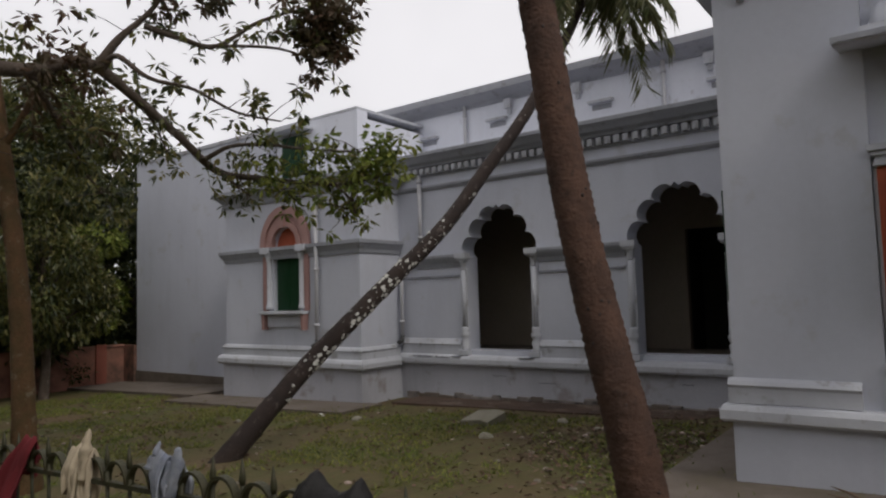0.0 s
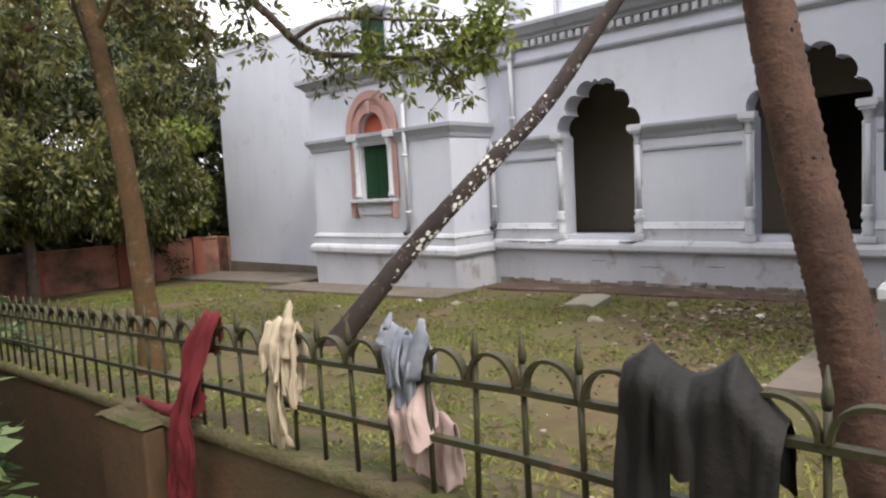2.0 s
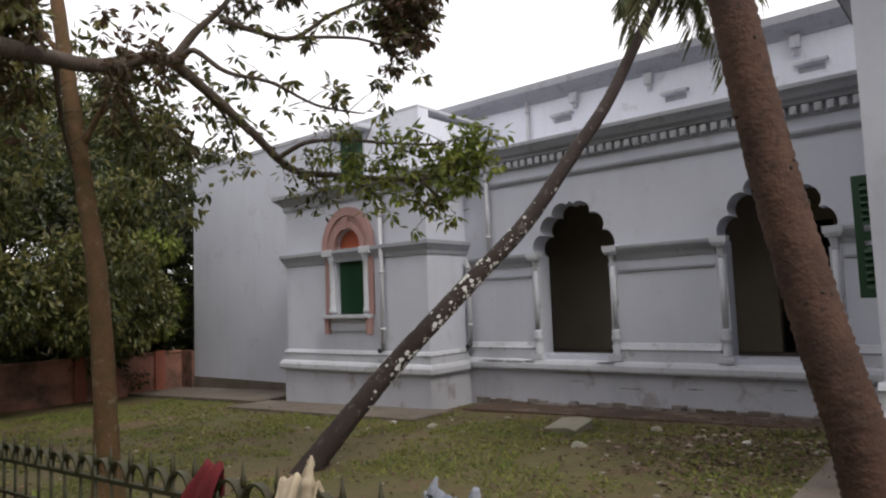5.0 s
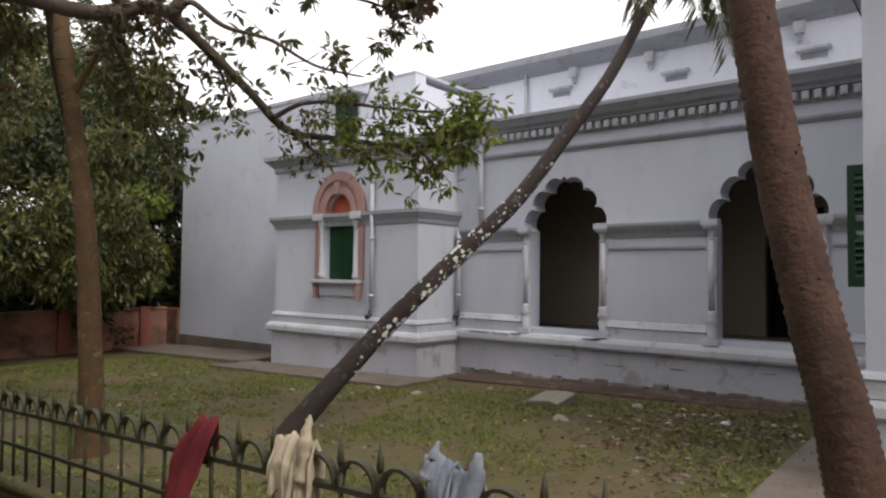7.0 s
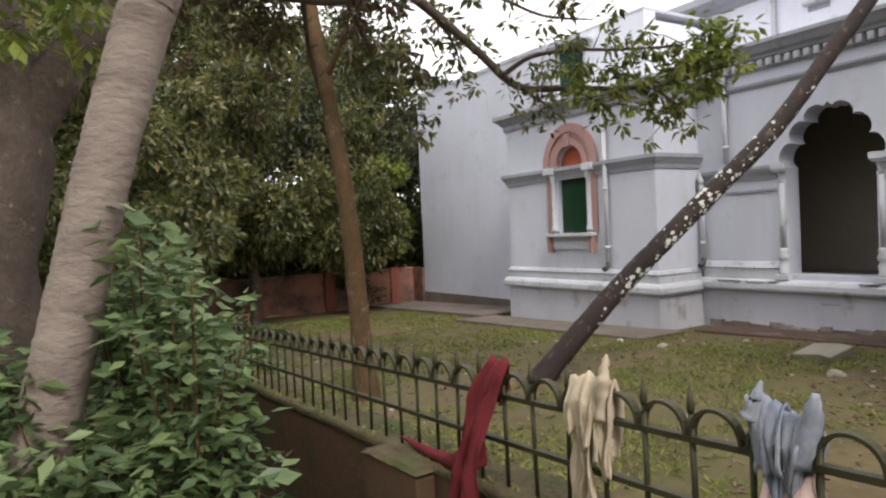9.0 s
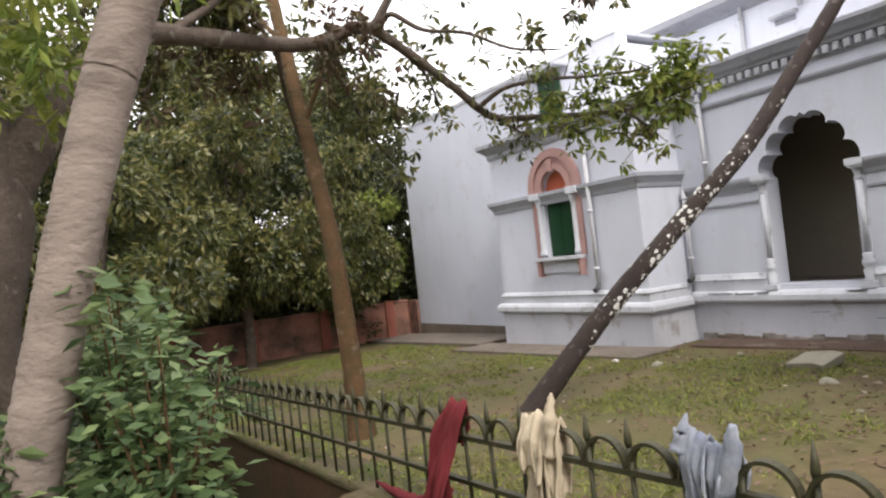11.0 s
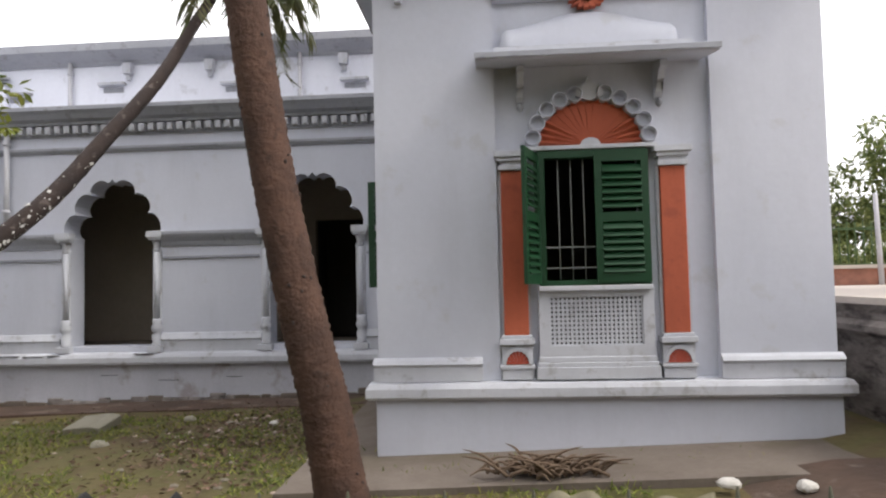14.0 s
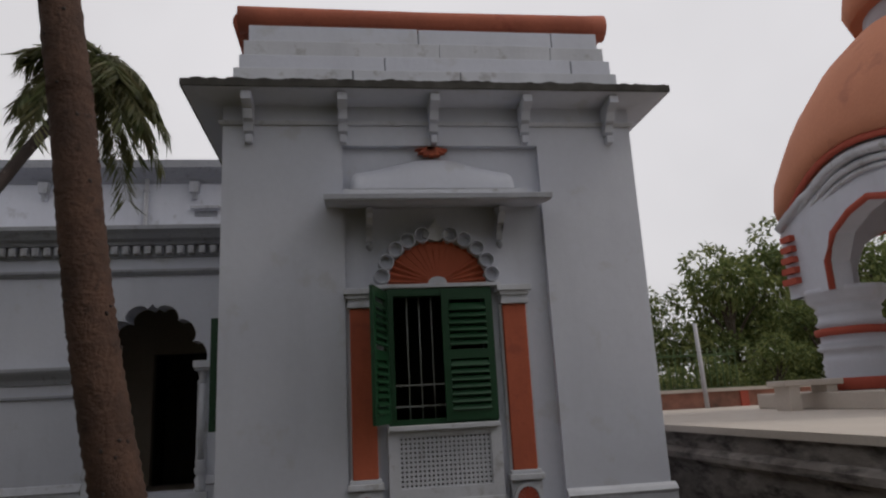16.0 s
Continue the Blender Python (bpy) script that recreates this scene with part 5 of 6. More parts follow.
for dz in (0.285, 0.145):
    for xa, xb in ((-9.2, -0.6), (-0.6, 2.8)):
        bm = bmesh.new()
        q = [(xa, foot_z(xa)), (xb, foot_z(xb))]
        extrude_xz(bm, [(q[0][0], q[0][1] + dz - 0.007), (q[1][0], q[1][1] + dz - 0.007), (q[1][0], q[1][1] + dz + 0.007), (q[0][0], q[0][1] + dz + 0.007)], FY - 0.011, FY + 0.011)
        part("rail", bm, IRON, fence, "flat iron rail")

# ---- clothes on the fence ----


def cloth(bm, x0, x1, top, drop_front, drop_back, amp=0.012, seed=0, lean=0.0, pinch=0.0, nx=44, ny=64, y=FY, out=0.016, flare=0.0, fold=9.0, slide=0.0):
    """A limp wrinkled sheet folded over the rail: front towards the path, back to the garden."""
    rows = []
    mid = (x0 + x1) / 2
    for j in range(ny + 1):
        q = -1 + 2 * j / ny
        row = []
        for i in range(nx + 1):
            u = i / nx
            s = (q * drop_front if q > 0 else q * drop_back) * (1 + 0.22 * noise.noise((u * 3.1, 0.5, seed + 2)) + 0.10 * noise.noise((u * 9, 0.1, seed + 3)))
            w = (x1 - x0) * (1 - pinch * math.exp(-((abs(s) - 0.16) / 0.10) ** 2) + flare * max(0, s))
            xx = mid + (u - 0.5) * w + lean * abs(s) + 0.016 * noise.noise((u * 3, s * 6, seed)) + 0.006 * noise.noise((u * 9, s * 18, seed))
            crest = 0.030 * noise.noise((u * 2.3, 0.3, seed + 5)) + 0.020 * noise.noise((u * 6.5, 0.9, seed + 6))
            zz = top - abs(s) + crest * math.exp(-abs(s) / 0.08)
            side = 1 if s > 0 else -1
            lim = min(1, abs(s) / 0.06)
            ph = u * fold + 2.2 * noise.noise((u * 2.2, s * 3.5, seed))
            ridge = 1.5 * noise.noise((ph * 0.62, s * 1.6, seed + 7)) + 0.7 * noise.noise((ph * 1.5, s * 2.5, seed + 8))
            yy = y - side * out * lim ** 0.6 - side * amp * ridge * lim - 0.024 * noise.noise((u * 4, s * 6, seed + 9)) * lim - 0.010 * noise.noise((u * 11, s * 15, seed + 4)) * lim
            if slide and s > 0:
                yy -= slide * min(1, s / 0.34)
            row.append(bm.verts.new((xx, yy, zz)))
        rows.append(row)
    for a, b in zip(rows, rows[1:]):
        for i in range(nx):
            bm.faces.new((a[i], a[i + 1], b[i + 1], b[i])).smooth = True
    return bm


def thick(ob, t=0.005, rim=True):
    m = ob.modifiers.new("thickness", "SOLIDIFY")
    m.thickness, m.use_rim = t, rim
    return ob


pants = thing("black_trousers", "black cotton trousers hung over the fence to dry", "trousers")
rows = []
for j in range(71):
    sl = -0.22 + 1.07 * j / 70
    row = []
    for i in range(57):
        u = i / 56
        x = -0.357 + 0.265 * u + (0.012 * noise.noise((u * 3, sl * 4, 3)) if 0 < i < 56 else 0.006 * noise.noise((u, sl * 6, 3)))
        tent = max(math.exp(-abs(x + 0.311) / 0.050), math.exp(-abs(x + 0.167) / 0.045))
        crest = 1.852 + 0.056 * tent - 0.05 * max(0.0, u - 0.72) / 0.28
        lim = min(1.0, abs(sl) / 0.05)
        side = 1 if sl > 0 else -1
        pull = 0.022 * tent * math.exp(-abs(sl) / 0.09) * lim
        y = FY - side * (0.016 + pull) * lim ** 0.6 - lim * (0.024 * noise.noise((u * 6, sl * 3, 8)) + 0.012 * noise.noise((u * 14, sl * 8, 2)))
        if sl > 0:
            y -= 0.02 + 0.06 * min(1.0, sl / 0.6) if sl > 0.05 else 0.02 * sl / 0.05 + 0.06 * sl / 0.6
        row.append((x, y, crest - abs(sl) * (1.0 if sl > 0 else 0.6)))
    rows.append(row)


def panel(j0, j1, i0, i1):
    """One cut of the cloth between the given rows and columns."""
    pb = bmesh.new()
    g_ = [[pb.verts.new(rows[j][i]) for i in range(i0, i1 + 1)] for j in range(j0, j1 + 1)]
    for a, b in zip(g_, g_[1:]):
        for k in range(i1 - i0):
            pb.faces.new((a[k], a[k + 1], b[k + 1], b[k])).smooth = True
    return pb


thick(part("waist", panel(0, 25, 0, 56), CLOTH_BLACK, pants, "waist folded over the fence top"), 0.004, False)
thick(part("leg", panel(25, 70, 0, 21), CLOTH_BLACK, pants), 0.004, False)
thick(part("leg", panel(25, 70, 28, 56), CLOTH_BLACK, pants), 0.004, False)

blue = thing("faded_blue_shirt", "faded blue and grey shirt knotted on the fence", "shirt")
thick(part("body", cloth(bmesh.new(), -1.01, -0.855, 1.852, 0.18, 0.13, 0.020, 11, 0.02, 0.45, fold=11, flare=-1.0), CLOTH_BLUE, blue), 0.003)
thick(part("sleeve", cloth(bmesh.new(), -0.99, -0.92, 1.865, 0.13, 0.03, 0.014, 14, 0.10, 0.1, nx=18, ny=30, fold=6, out=0.026), CLOTH_BLUE, blue), 0.003)
tip, rad = smooth_path([(-0.985, FY - 0.02, 1.83), (-0.978, FY - 0.012, 1.87), (-0.970, FY, 1.905)], [0.020, 0.012, 0.002], 5)
part("collar_point", tube(bmesh.new(), tip, rad, 7, 0.35), CLOTH_BLUE, blue)
tip, rad = smooth_path([(-0.885, FY - 0.02, 1.76), (-0.865, FY - 0.014, 1.85), (-0.858, FY - 0.012, 1.90)], [0.018, 0.018, 0.007], 5)
part("draped_corner", tube(bmesh.new(), tip, rad, 8, 0.3), CLOTH_BLUE, blue)
pinkc = thing("pale_pink_cloth", "pale pinkish cotton cloth hanging below the blue shirt", "cloth")
thick(part("sheet", cloth(bmesh.new(), -0.965, -0.865, 1.735, 0.13, 0.10, 0.016, 21, 0.12, 0.1, fold=8, flare=1.2, out=0.022), CLOTH_PINK, pinkc), 0.003)
thick(part("lower_fold", cloth(bmesh.new(), -0.99, -0.83, 1.655, 0.15, 0.15, 0.014, 25, 0.10, 0.0, fold=6, flare=1.0, y=FY + 0.05, out=0.024), CLOTH_PINK, pinkc), 0.003)
cream = thing("cream_cloth", "cream cotton cloth tied round the fence top", "cloth")
thick(part("sheet", cloth(bmesh.new(), -1.52, -1.41, 1.828, 0.36, 0.25, 0.020, 31, 0.0, 0.35, fold=13), CLOTH_CREAM, cream), 0.003)
thick(part("upper_fold", cloth(bmesh.new(), -1.515, -1.42, 1.835, 0.15, 0.06, 0.018, 34, 0.05, 0.0, nx=26, fold=11, out=0.03), CLOTH_CREAM, cream), 0.003)
thick(part("loose_end", cloth(bmesh.new(), -1.415, -1.36, 1.835, 0.24, 0.20, 0.014, 37, 0.0, 0.2, nx=20, fold=7), CLOTH_CREAM, cream), 0.003)
knot, rad = smooth_path([(-1.39, FY - 0.02, 1.74), (-1.382, FY - 0.018, 1.84), (-1.376, FY - 0.01, 1.905)], [0.016, 0.018, 0.003], 7)
part("twist", tube(bmesh.new(), knot, rad, 8, 0.35), CLOTH_CREAM, cream, "twisted end standing up")
red = thing("maroon_cloth", "long maroon cloth draped over the fence and wall", "cloth")
thick(part("sheet", cloth(bmesh.new(), -1.885, -1.79, 1.825, 0.76, 0.08, 0.022, 41, -0.13, 0.0, fold=9, flare=1.0, slide=0.10, ny=90), CLOTH_RED, red), 0.003)
thick(part("side_fold", cloth(bmesh.new(), -1.95, -1.84, 1.745, 0.26, 0.06, 0.018, 47, -0.2, 0.0, fold=7, flare=0.9, slide=0.05, nx=24), CLOTH_RED, red), 0.003)
tail, rad = smooth_path([(-1.93, FY - 0.04, 1.545), (-2.04, FY - 0.02, 1.47), (-2.18, FY - 0.015, 1.436), (-2.48, FY - 0.01, 1.44)], [0.034, 0.032, 0.022, 0.004], 7)
part("tail", tube(bmesh.new(), tail, rad, 9, 0.35), CLOTH_RED, red, "trailing end lying on the wall")
olive = thing("olive_cloth", "olive cotton cloth slung over the fence", "cloth")
thick(part("sheet", cloth(bmesh.new(), 0.375, 0.62, 1.90, 0.42, 0.2, 0.02, 53, 0.05, 0.2, fold=10), CLOTH_OLIVE, olive))

# ---- loose stones and litter in the garden ----
slab = bmesh.new()
extrude_xz(slab, [(-0.40, 0.0), (0.36, 0.0), (0.40, 0.13), (0.2, 0.17), (-0.36, 0.14)], -0.32, 0.30)
bmesh.ops.bevel(slab, geom=slab.edges[:], offset=0.012, segments=1, affect="EDGES")
st = tagged(linked("flat_stone", slab, STONE), "flat pale stone slab lying on the soil", "stone")
st.matrix_world = pose(-5.72, 10.60, 0.09, 13, -4, -10) @ Matrix.Diagonal((0.86, 0.80, 1.0, 1.0))
rl = random.Random(8)
for k, (x, y) in enumerate(((-9.3, 10.1), (-8.2, 10.0), (-7.4, 11.2), (-4.4, 11.0), (-3.6, 10.6), (-2.9, 10.4), (-4.9, 9.4), (-10.5, 9.0), (2.28, 6.78), (2.86, 6.63))):
    b = bmesh.new()
    bmesh.ops.create_icosphere(b, subdivisions=2, radius=rl.uniform(0.05, 0.11))
    for vv in b.verts:
        vv.co *= 1 + 0.45 * noise.noise(vv.co * 9 + Vector((k, 0, 0)))
        vv.co.z *= 0.6
    o = tagged(linked("loose_stone", b, PAPER if k in (0, 5, 8, 9) else STONE), "small pale stone or crumpled litter on the ground", "stone", "loose stones in the garden")
    o.location = (x, y, G(x) + (0.03 if x < 0 else 0.10))
husk = thing("dry_palm_husk", "heap of dry fallen palm husks on the apron", "husks")
husk.location = (0.85, 7.28, 0.38)
for k in range(130):
    a, l = rl.uniform(0, 6.28), rl.uniform(0.12, 0.5)
    p0 = Vector((rl.gauss(0, 0.24), rl.gauss(0, 0.09), 0.02))
    d = Vector((math.cos(a), 0.5 * math.sin(a), rl.uniform(0.0, 0.45)))
    pth, rad = smooth_path([p0, p0 + d * l * 0.5 + Vector((0, 0, 0.05)), p0 + d * l], [0.018, 0.014, 0.003], 3)
    part("husk", tube(bmesh.new(), pth, rad, 5), THATCH, husk)

# ---- palms ----


def trunk_rings(pts, radii, step, ring, seg=16, wob=0.03):
    p, r = smooth_path(pts, radii, max(2, int(sum((Vector(b) - Vector(a)).length for a, b in zip(pts, pts[1:])) / step / (len(pts) - 1))))
    return tube(bmesh.new(), p, r, seg, wob, ring)


def frond(base, az, rise, length, droop, rng_, leaf=0.55):
    """One feathered frond: midrib path plus leaflets."""
    pts = []
    for k in range(13):
        t = k / 12
        out = length * t * math.cos(rise * (1 - t * 0.5))
        up = length * (math.sin(rise) * t - droop * t * t)
        pts.append(np.array(base) + np.array([math.cos(az) * out, math.sin(az) * out, up]))
    pts = np.array(pts)
    c, d = [], []
    for k in range(64):
        t = 0.12 + 0.86 * k / 63
        i = min(11, int(t * 12))
        p = pts[i] + (pts[i + 1] - pts[i]) * (t * 12 - i)
        ax = (pts[i + 1] - pts[i]) / np.linalg.norm(pts[i + 1] - pts[i])
        side = np.cross(ax, [0, 0, 1.0])
        side /= np.linalg.norm(side) + 1e-9
        for s in (-1, 1):
            c.append(p)
            d.append(side * s * 0.75 + ax * 0.55 + np.array([0, 0, -0.55 + rng_.normal() * 0.15]))
    sz = leaf
    return pts, leaves(np.array(c), np.array(d), sz, 0.045, rng_, 0.1)


def palm(name, label, pts, radii, mat, ring, hub, fronds, flen, droop, seed, step=0.07):
    t = thing(name, label, "palm tree")
    part("trunk", trunk_rings(pts, radii, step, ring), mat, t)
    g = np.random.default_rng(seed)
    for k in range(fronds):
        rise = radians(g.uniform(-25, 70))
        p, (v, f) = frond(hub, 2 * math.pi * k / fronds * 2.4 + g.uniform(-0.2, 0.2), rise, flen * g.uniform(0.8, 1.1), droop * g.uniform(0.7, 1.3), g)
        fr = cloud_mesh("frond", v, f, FROND, t)
        part("midrib", tube(bmesh.new(), p[::2].tolist(), [0.025, 0.022, 0.018, 0.014, 0.01, 0.007, 0.004], 5), FROND, fr)
    return t


NEAR = [(-0.30, 0.1), (-0.40, 0.6), (-0.52, 1.1), (-0.60, 1.55), (-0.703, 1.98), (-0.838, 2.62), (-0.943, 3.25), (-1.048, 3.99), (-1.13, 4.5), (-1.55, 7.0), (-2.2, 10.6)]
NEAR_Y = 4.388
near_palm = palm("coconut_palm", "brown ringed coconut palm trunk standing in the garden", [(x, NEAR_Y, z) for x, z in NEAR], [0.20, 0.155, 0.140, 0.132, 0.124, 0.118, 0.114, 0.112, 0.110, 0.102, 0.09], BARK_PALM, 0.05, (-2.2, NEAR_Y, 10.6), 16, 1.9, 0.8, 3, 0.045)
scar = None
rs = random.Random(5)
for k in range(60):
    z = rs.uniform(0.4, 5.5)
    ang = rs.uniform(2.6, 6.6)
    t_ = np.interp(z, [q[1] for q in NEAR], [q[0] for q in NEAR])
    r_ = np.interp(z, [0.1, 0.7, 1.9, 6.2], [0.20, 0.150, 0.121, 0.102])
    if scar is None:
        b = bmesh.new()
        bmesh.ops.create_icosphere(b, subdivisions=1, radius=0.012)
        o = part("scar", b, BARK_DARK, near_palm, "dark bark hole")
        scar = o.data
    else:
        o = new("scar", scar)
        o.parent = near_palm
    o.location = (t_ + r_ * math.cos(ang), NEAR_Y + r_ * math.sin(ang), z)
    o.scale = (1, 1, rs.uniform(0.6, 1.5))

lean_pts = [(-7.66, 6.55, -0.1), (-7.32, 7.26, 0.73), (-7.0, 7.92, 1.46), (-6.45, 9.03, 2.58), (-5.98, 9.97, 3.53), (-5.58, 10.79, 4.62), (-5.2, 11.57, 5.68), (-4.92, 12.24, 6.8), (-4.68, 12.78, 7.75), (-4.46, 13.22, 8.95)]
lean_rad = [0.18, 0.15, 0.143, 0.138, 0.13, 0.12, 0.108, 0.098, 0.09, 0.085]
lean = palm("leaning_palm", "dark palm trunk leaning over the garden, spotted with white lichen", lean_pts, lean_rad, BARK_DARK, 0.02, (-4.43, 13.25, 9.0), 34, 1.35, 1.05, 9, 0.08)
spot_n = 0
for k in range(230):
    t_ = rs.gauss(2.9, 0.8)
    if not 0.6 < t_ < 6.2:
        continue
    i = int(t_)
    p0, p1 = Vector(lean_pts[i]), Vector(lean_pts[i + 1])
    ax = (p1 - p0).normalized()
    c0 = p0 + (p1 - p0) * (t_ - i)
    r0 = lean_rad[i] + (lean_rad[i + 1] - lean_rad[i]) * (t_ - i)
    u = ax.cross(Vector((0, 0, 1))).normalized()
    w = ax.cross(u)
    ang = rs.gauss(0.25 * math.pi, 0.55) if rs.random() < 0.8 else rs.uniform(0, 6.28)
    nrm = u * math.cos(ang) + w * math.sin(ang)
    if nrm.dot(Vector((5.5, -8.5, -1))) < 0:
        nrm = -nrm
    b = bmesh.new()
    n_ = 9
    sz = 0.007 + 0.030 * rs.random() ** 2.4
    ring_ = []
    tv = ax.cross(nrm)
    for q in range(n_):
        a = 2 * math.pi * q / n_
        rr2 = sz * rs.uniform(0.45, 1.5)
        p = c0 + ax * rr2 * 1.25 * math.cos(a) + nrm * r0 + tv * rr2 * math.sin(a)
        d = p - c0
        d -= ax * d.dot(ax)
        p = c0 + ax * (p - c0).dot(ax) + d.normalized() * (r0 * 1.02 + 0.004)
        ring_.append(b.verts.new(p))
    cc = b.verts.new(c0 + nrm * (r0 * 1.02 + 0.009))
    for q in range(n_):
        b.faces.new((ring_[q], ring_[(q + 1) % n_], cc))
    part("lichen_patch", b, LICHEN, lean, "white lichen patch")

gp = palm("grey_palm", "pale grey ringed palm trunk beside the path", [(-3.60, 0.28, 0.0), (-3.57, 0.60, 1.44), (-3.57, 0.76, 2.10), (-3.57, 0.89, 2.62), (-3.57, 1.045, 3.15), (-3.56, 1.235, 3.72), (-3.5, 2.0, 5.9), (-3.4, 3.1, 9.2)], [0.19, 0.128, 0.122, 0.122, 0.124, 0.128, 0.118, 0.10], BARK_GREY, 0.022, (-3.4, 3.1, 9.2), 12, 1.6, 0.6, 12, 0.042)

# ---- thin mossy trunk in the garden ----
tt = thing("thin_tree", "slender olive-brown mossy tree trunk behind the fence", "tree")
p, r = smooth_path([(-8.54, 4.42, -0.15), (-8.56, 4.40, 0.5), (-8.62, 4.40, 1.25), (-8.76, 4.40, 2.3), (-8.92, 4.40, 3.03), (-9.18, 4.40, 3.79), (-9.45, 4.40, 4.6), (-9.87, 4.40, 5.8), (-10.4, 4.40, 7.5)], [0.23, 0.150, 0.135, 0.125, 0.118, 0.115, 0.112, 0.105, 0.08], 8)
part("trunk", tube(bmesh.new(), p, r, 14, 0.05), BARK_OLIVE, tt)

for q in ([(-9.42, 4.40, 4.5), (-9.15, 4.6, 5.1), (-9.0, 4.8, 5.9)], [(-9.9, 4.40, 5.9), (-10.4, 4.2, 6.5), (-10.7, 4.1, 7.2)]):
    p, r = smooth_path(q, [0.05, 0.035, 0.012], 5)
    part("branch", tube(bmesh.new(), p, r, 8, 0.06), BARK_OLIVE, tt)

# ---- mango tree with the limb across the garden ----


def leafy(parent, name, centres, g, per, spread, length, width, mat, droop=0.35):
    c, d = [], []
    for q in centres:
        m = g.integers(int(per * 0.8), int(per * 1.9) + 1)
        off = g.normal(size=(m, 3)) * spread
        c.append(np.array(q) + off * 0.42)
        d.append(off / (spread + 1e-6) * 0.9 + g.normal(size=(m, 3)) * 0.25 + np.array([0, 0, -droop * 1.3]))
    v, f = leaves(np.concatenate(c), np.concatenate(d), length * 0.86, width * 1.12, g)
    return cloud_mesh(name, v, f, mat, parent, "", "stuff")


mango = thing("mango_tree", "old mango tree with a long leafy limb over the garden", "tree")
g = np.random.default_rng(21)
p, r = smooth_path([(-6.85, 0.10, 0.2), (-6.75, 0.18, 1.2), (-6.70, 0.24, 2.2), (-6.72, 0.40, 3.2), (-6.9, 0.25, 4.6), (-7.4, -0.4, 7.5)], [0.62, 0.50, 0.42, 0.43, 0.28, 0.16], 7)
part("trunk", tube(bmesh.new(), p, r, 18, 0.06), BARK_MANGO, mango)
main_limb = [(-6.70, 0.5, 3.1), (-6.66, 1.05, 3.95), (-6.9, 1.75, 4.7), (-7.3, 2.17, 4.93), (-8.14, 3.63, 5.22), (-8.31, 4.3, 5.36), (-8.48, 5.08, 5.70), (-8.46, 5.77, 5.36), (-8.38, 6.46, 4.86), (-8.22, 7.01, 4.39), (-7.21, 7.13, 4.16), (-5.99, 7.37, 3.95), (-5.0, 7.54, 4.0)]
twigs = [
    ([(-8.43, 5.2, 5.66), (-8.28, 5.45, 6.11), (-8.13, 5.89, 6.68), (-7.9, 6.2, 7.5)], 0.075),
    ([(-8.05, 5.7, 6.3), (-7.65, 6.05, 6.1), (-7.29, 6.37, 6.01), (-6.81, 6.79, 6.39), (-6.2, 7.3, 6.55), (-5.9, 7.5, 6.2)], 0.05),
    ([(-8.35, 5.25, 5.62), (-8.07, 5.3, 5.76), (-7.65, 5.53, 5.41), (-7.24, 5.94, 5.26), (-6.73, 6.27, 4.91), (-6.2, 6.6, 4.75)], 0.045),
    ([(-7.29, 6.37, 6.01), (-6.6, 6.9, 5.95), (-6.1, 7.3, 5.7)], 0.03),
    ([(-8.3, 6.8, 4.55), (-7.8, 6.95, 4.72), (-7.0, 7.0, 4.62), (-6.2, 7.2, 4.45), (-5.5, 7.4, 4.35)], 0.04),
    ([(-7.21, 7.13, 4.16), (-6.8, 7.1, 3.95), (-6.5, 7.1, 3.75)], 0.025),
    ([(-5.99, 7.37, 3.95), (-5.7, 7.4, 3.7), (-5.62, 7.42, 3.5)], 0.02),
    ([(-8.22, 7.01, 4.39), (-7.9, 7.1, 4.15), (-7.6, 7.15, 3.95)], 0.03),
    ([(-7.3, 2.17, 4.93), (-7.6, 2.9, 5.6), (-8.0, 3.3, 6.6)], 0.06),
    ([(-8.14, 3.63, 5.22), (-8.7, 3.9, 4.75), (-9.4, 4.3, 4.3)], 0.045),
    ([(-8.31, 4.3, 5.31), (-8.9, 4.9, 4.9), (-9.6, 5.6, 4.4), (-10.0, 6.2, 4.0)], 0.045),
    ([(-8.46, 5.77, 5.31), (-8.9, 6.3, 5.2), (-9.5, 6.9, 4.9)], 0.04),
]
p, r = smooth_path(main_limb, [0.25, 0.17, 0.125, 0.11, 0.095, 0.090, 0.085, 0.070, 0.064, 0.056, 0.040, 0.028, 0.012], 6)
part("limb", tube(bmesh.new(), p, r, 12, 0.08), BARK_MANGO, mango, "long grey forked limb")
ends = {"right": [], "top": [], "left": []}
for k, (q, r0) in enumerate(twigs):
    p, r = smooth_path(q, list(np.linspace(r0, 0.012, len(q))), 5)
    part("branch", tube(bmesh.new(), p, r, 8, 0.08), BARK_MANGO, mango)
    for a in p[len(p) // 3:]:
        for _ in range(2):
            e = a + Vector((g.normal() * 0.26, g.normal() * 0.26, g.normal() * 0.20))
            tw = bmesh.new()
            key = "left" if k >= 8 else ("right" if k in (4, 5, 6, 7) else "top")
            if key == "top" and g.random() < 0.45:
                continue
            tube(tw, [a, (a + e) / 2 + Vector((0, 0, 0.03)), e], [0.008, 0.006, 0.003], 4)
            part("twig", tw, BARK_MANGO, mango)
            ends[key].append(e)
p, r = smooth_path(main_limb[9:], [0.05, 0.04, 0.03, 0.02], 6)
for a in p:
    for _ in range(4):
        ends["right"].append(a + Vector((g.normal() * 0.28, g.normal() * 0.25, g.normal() * 0.2 + 0.05)))
leafy(mango, "leaves_right", ends["right"], g, 4, 0.075, 0.16, 0.05, LEAF_MANGO)
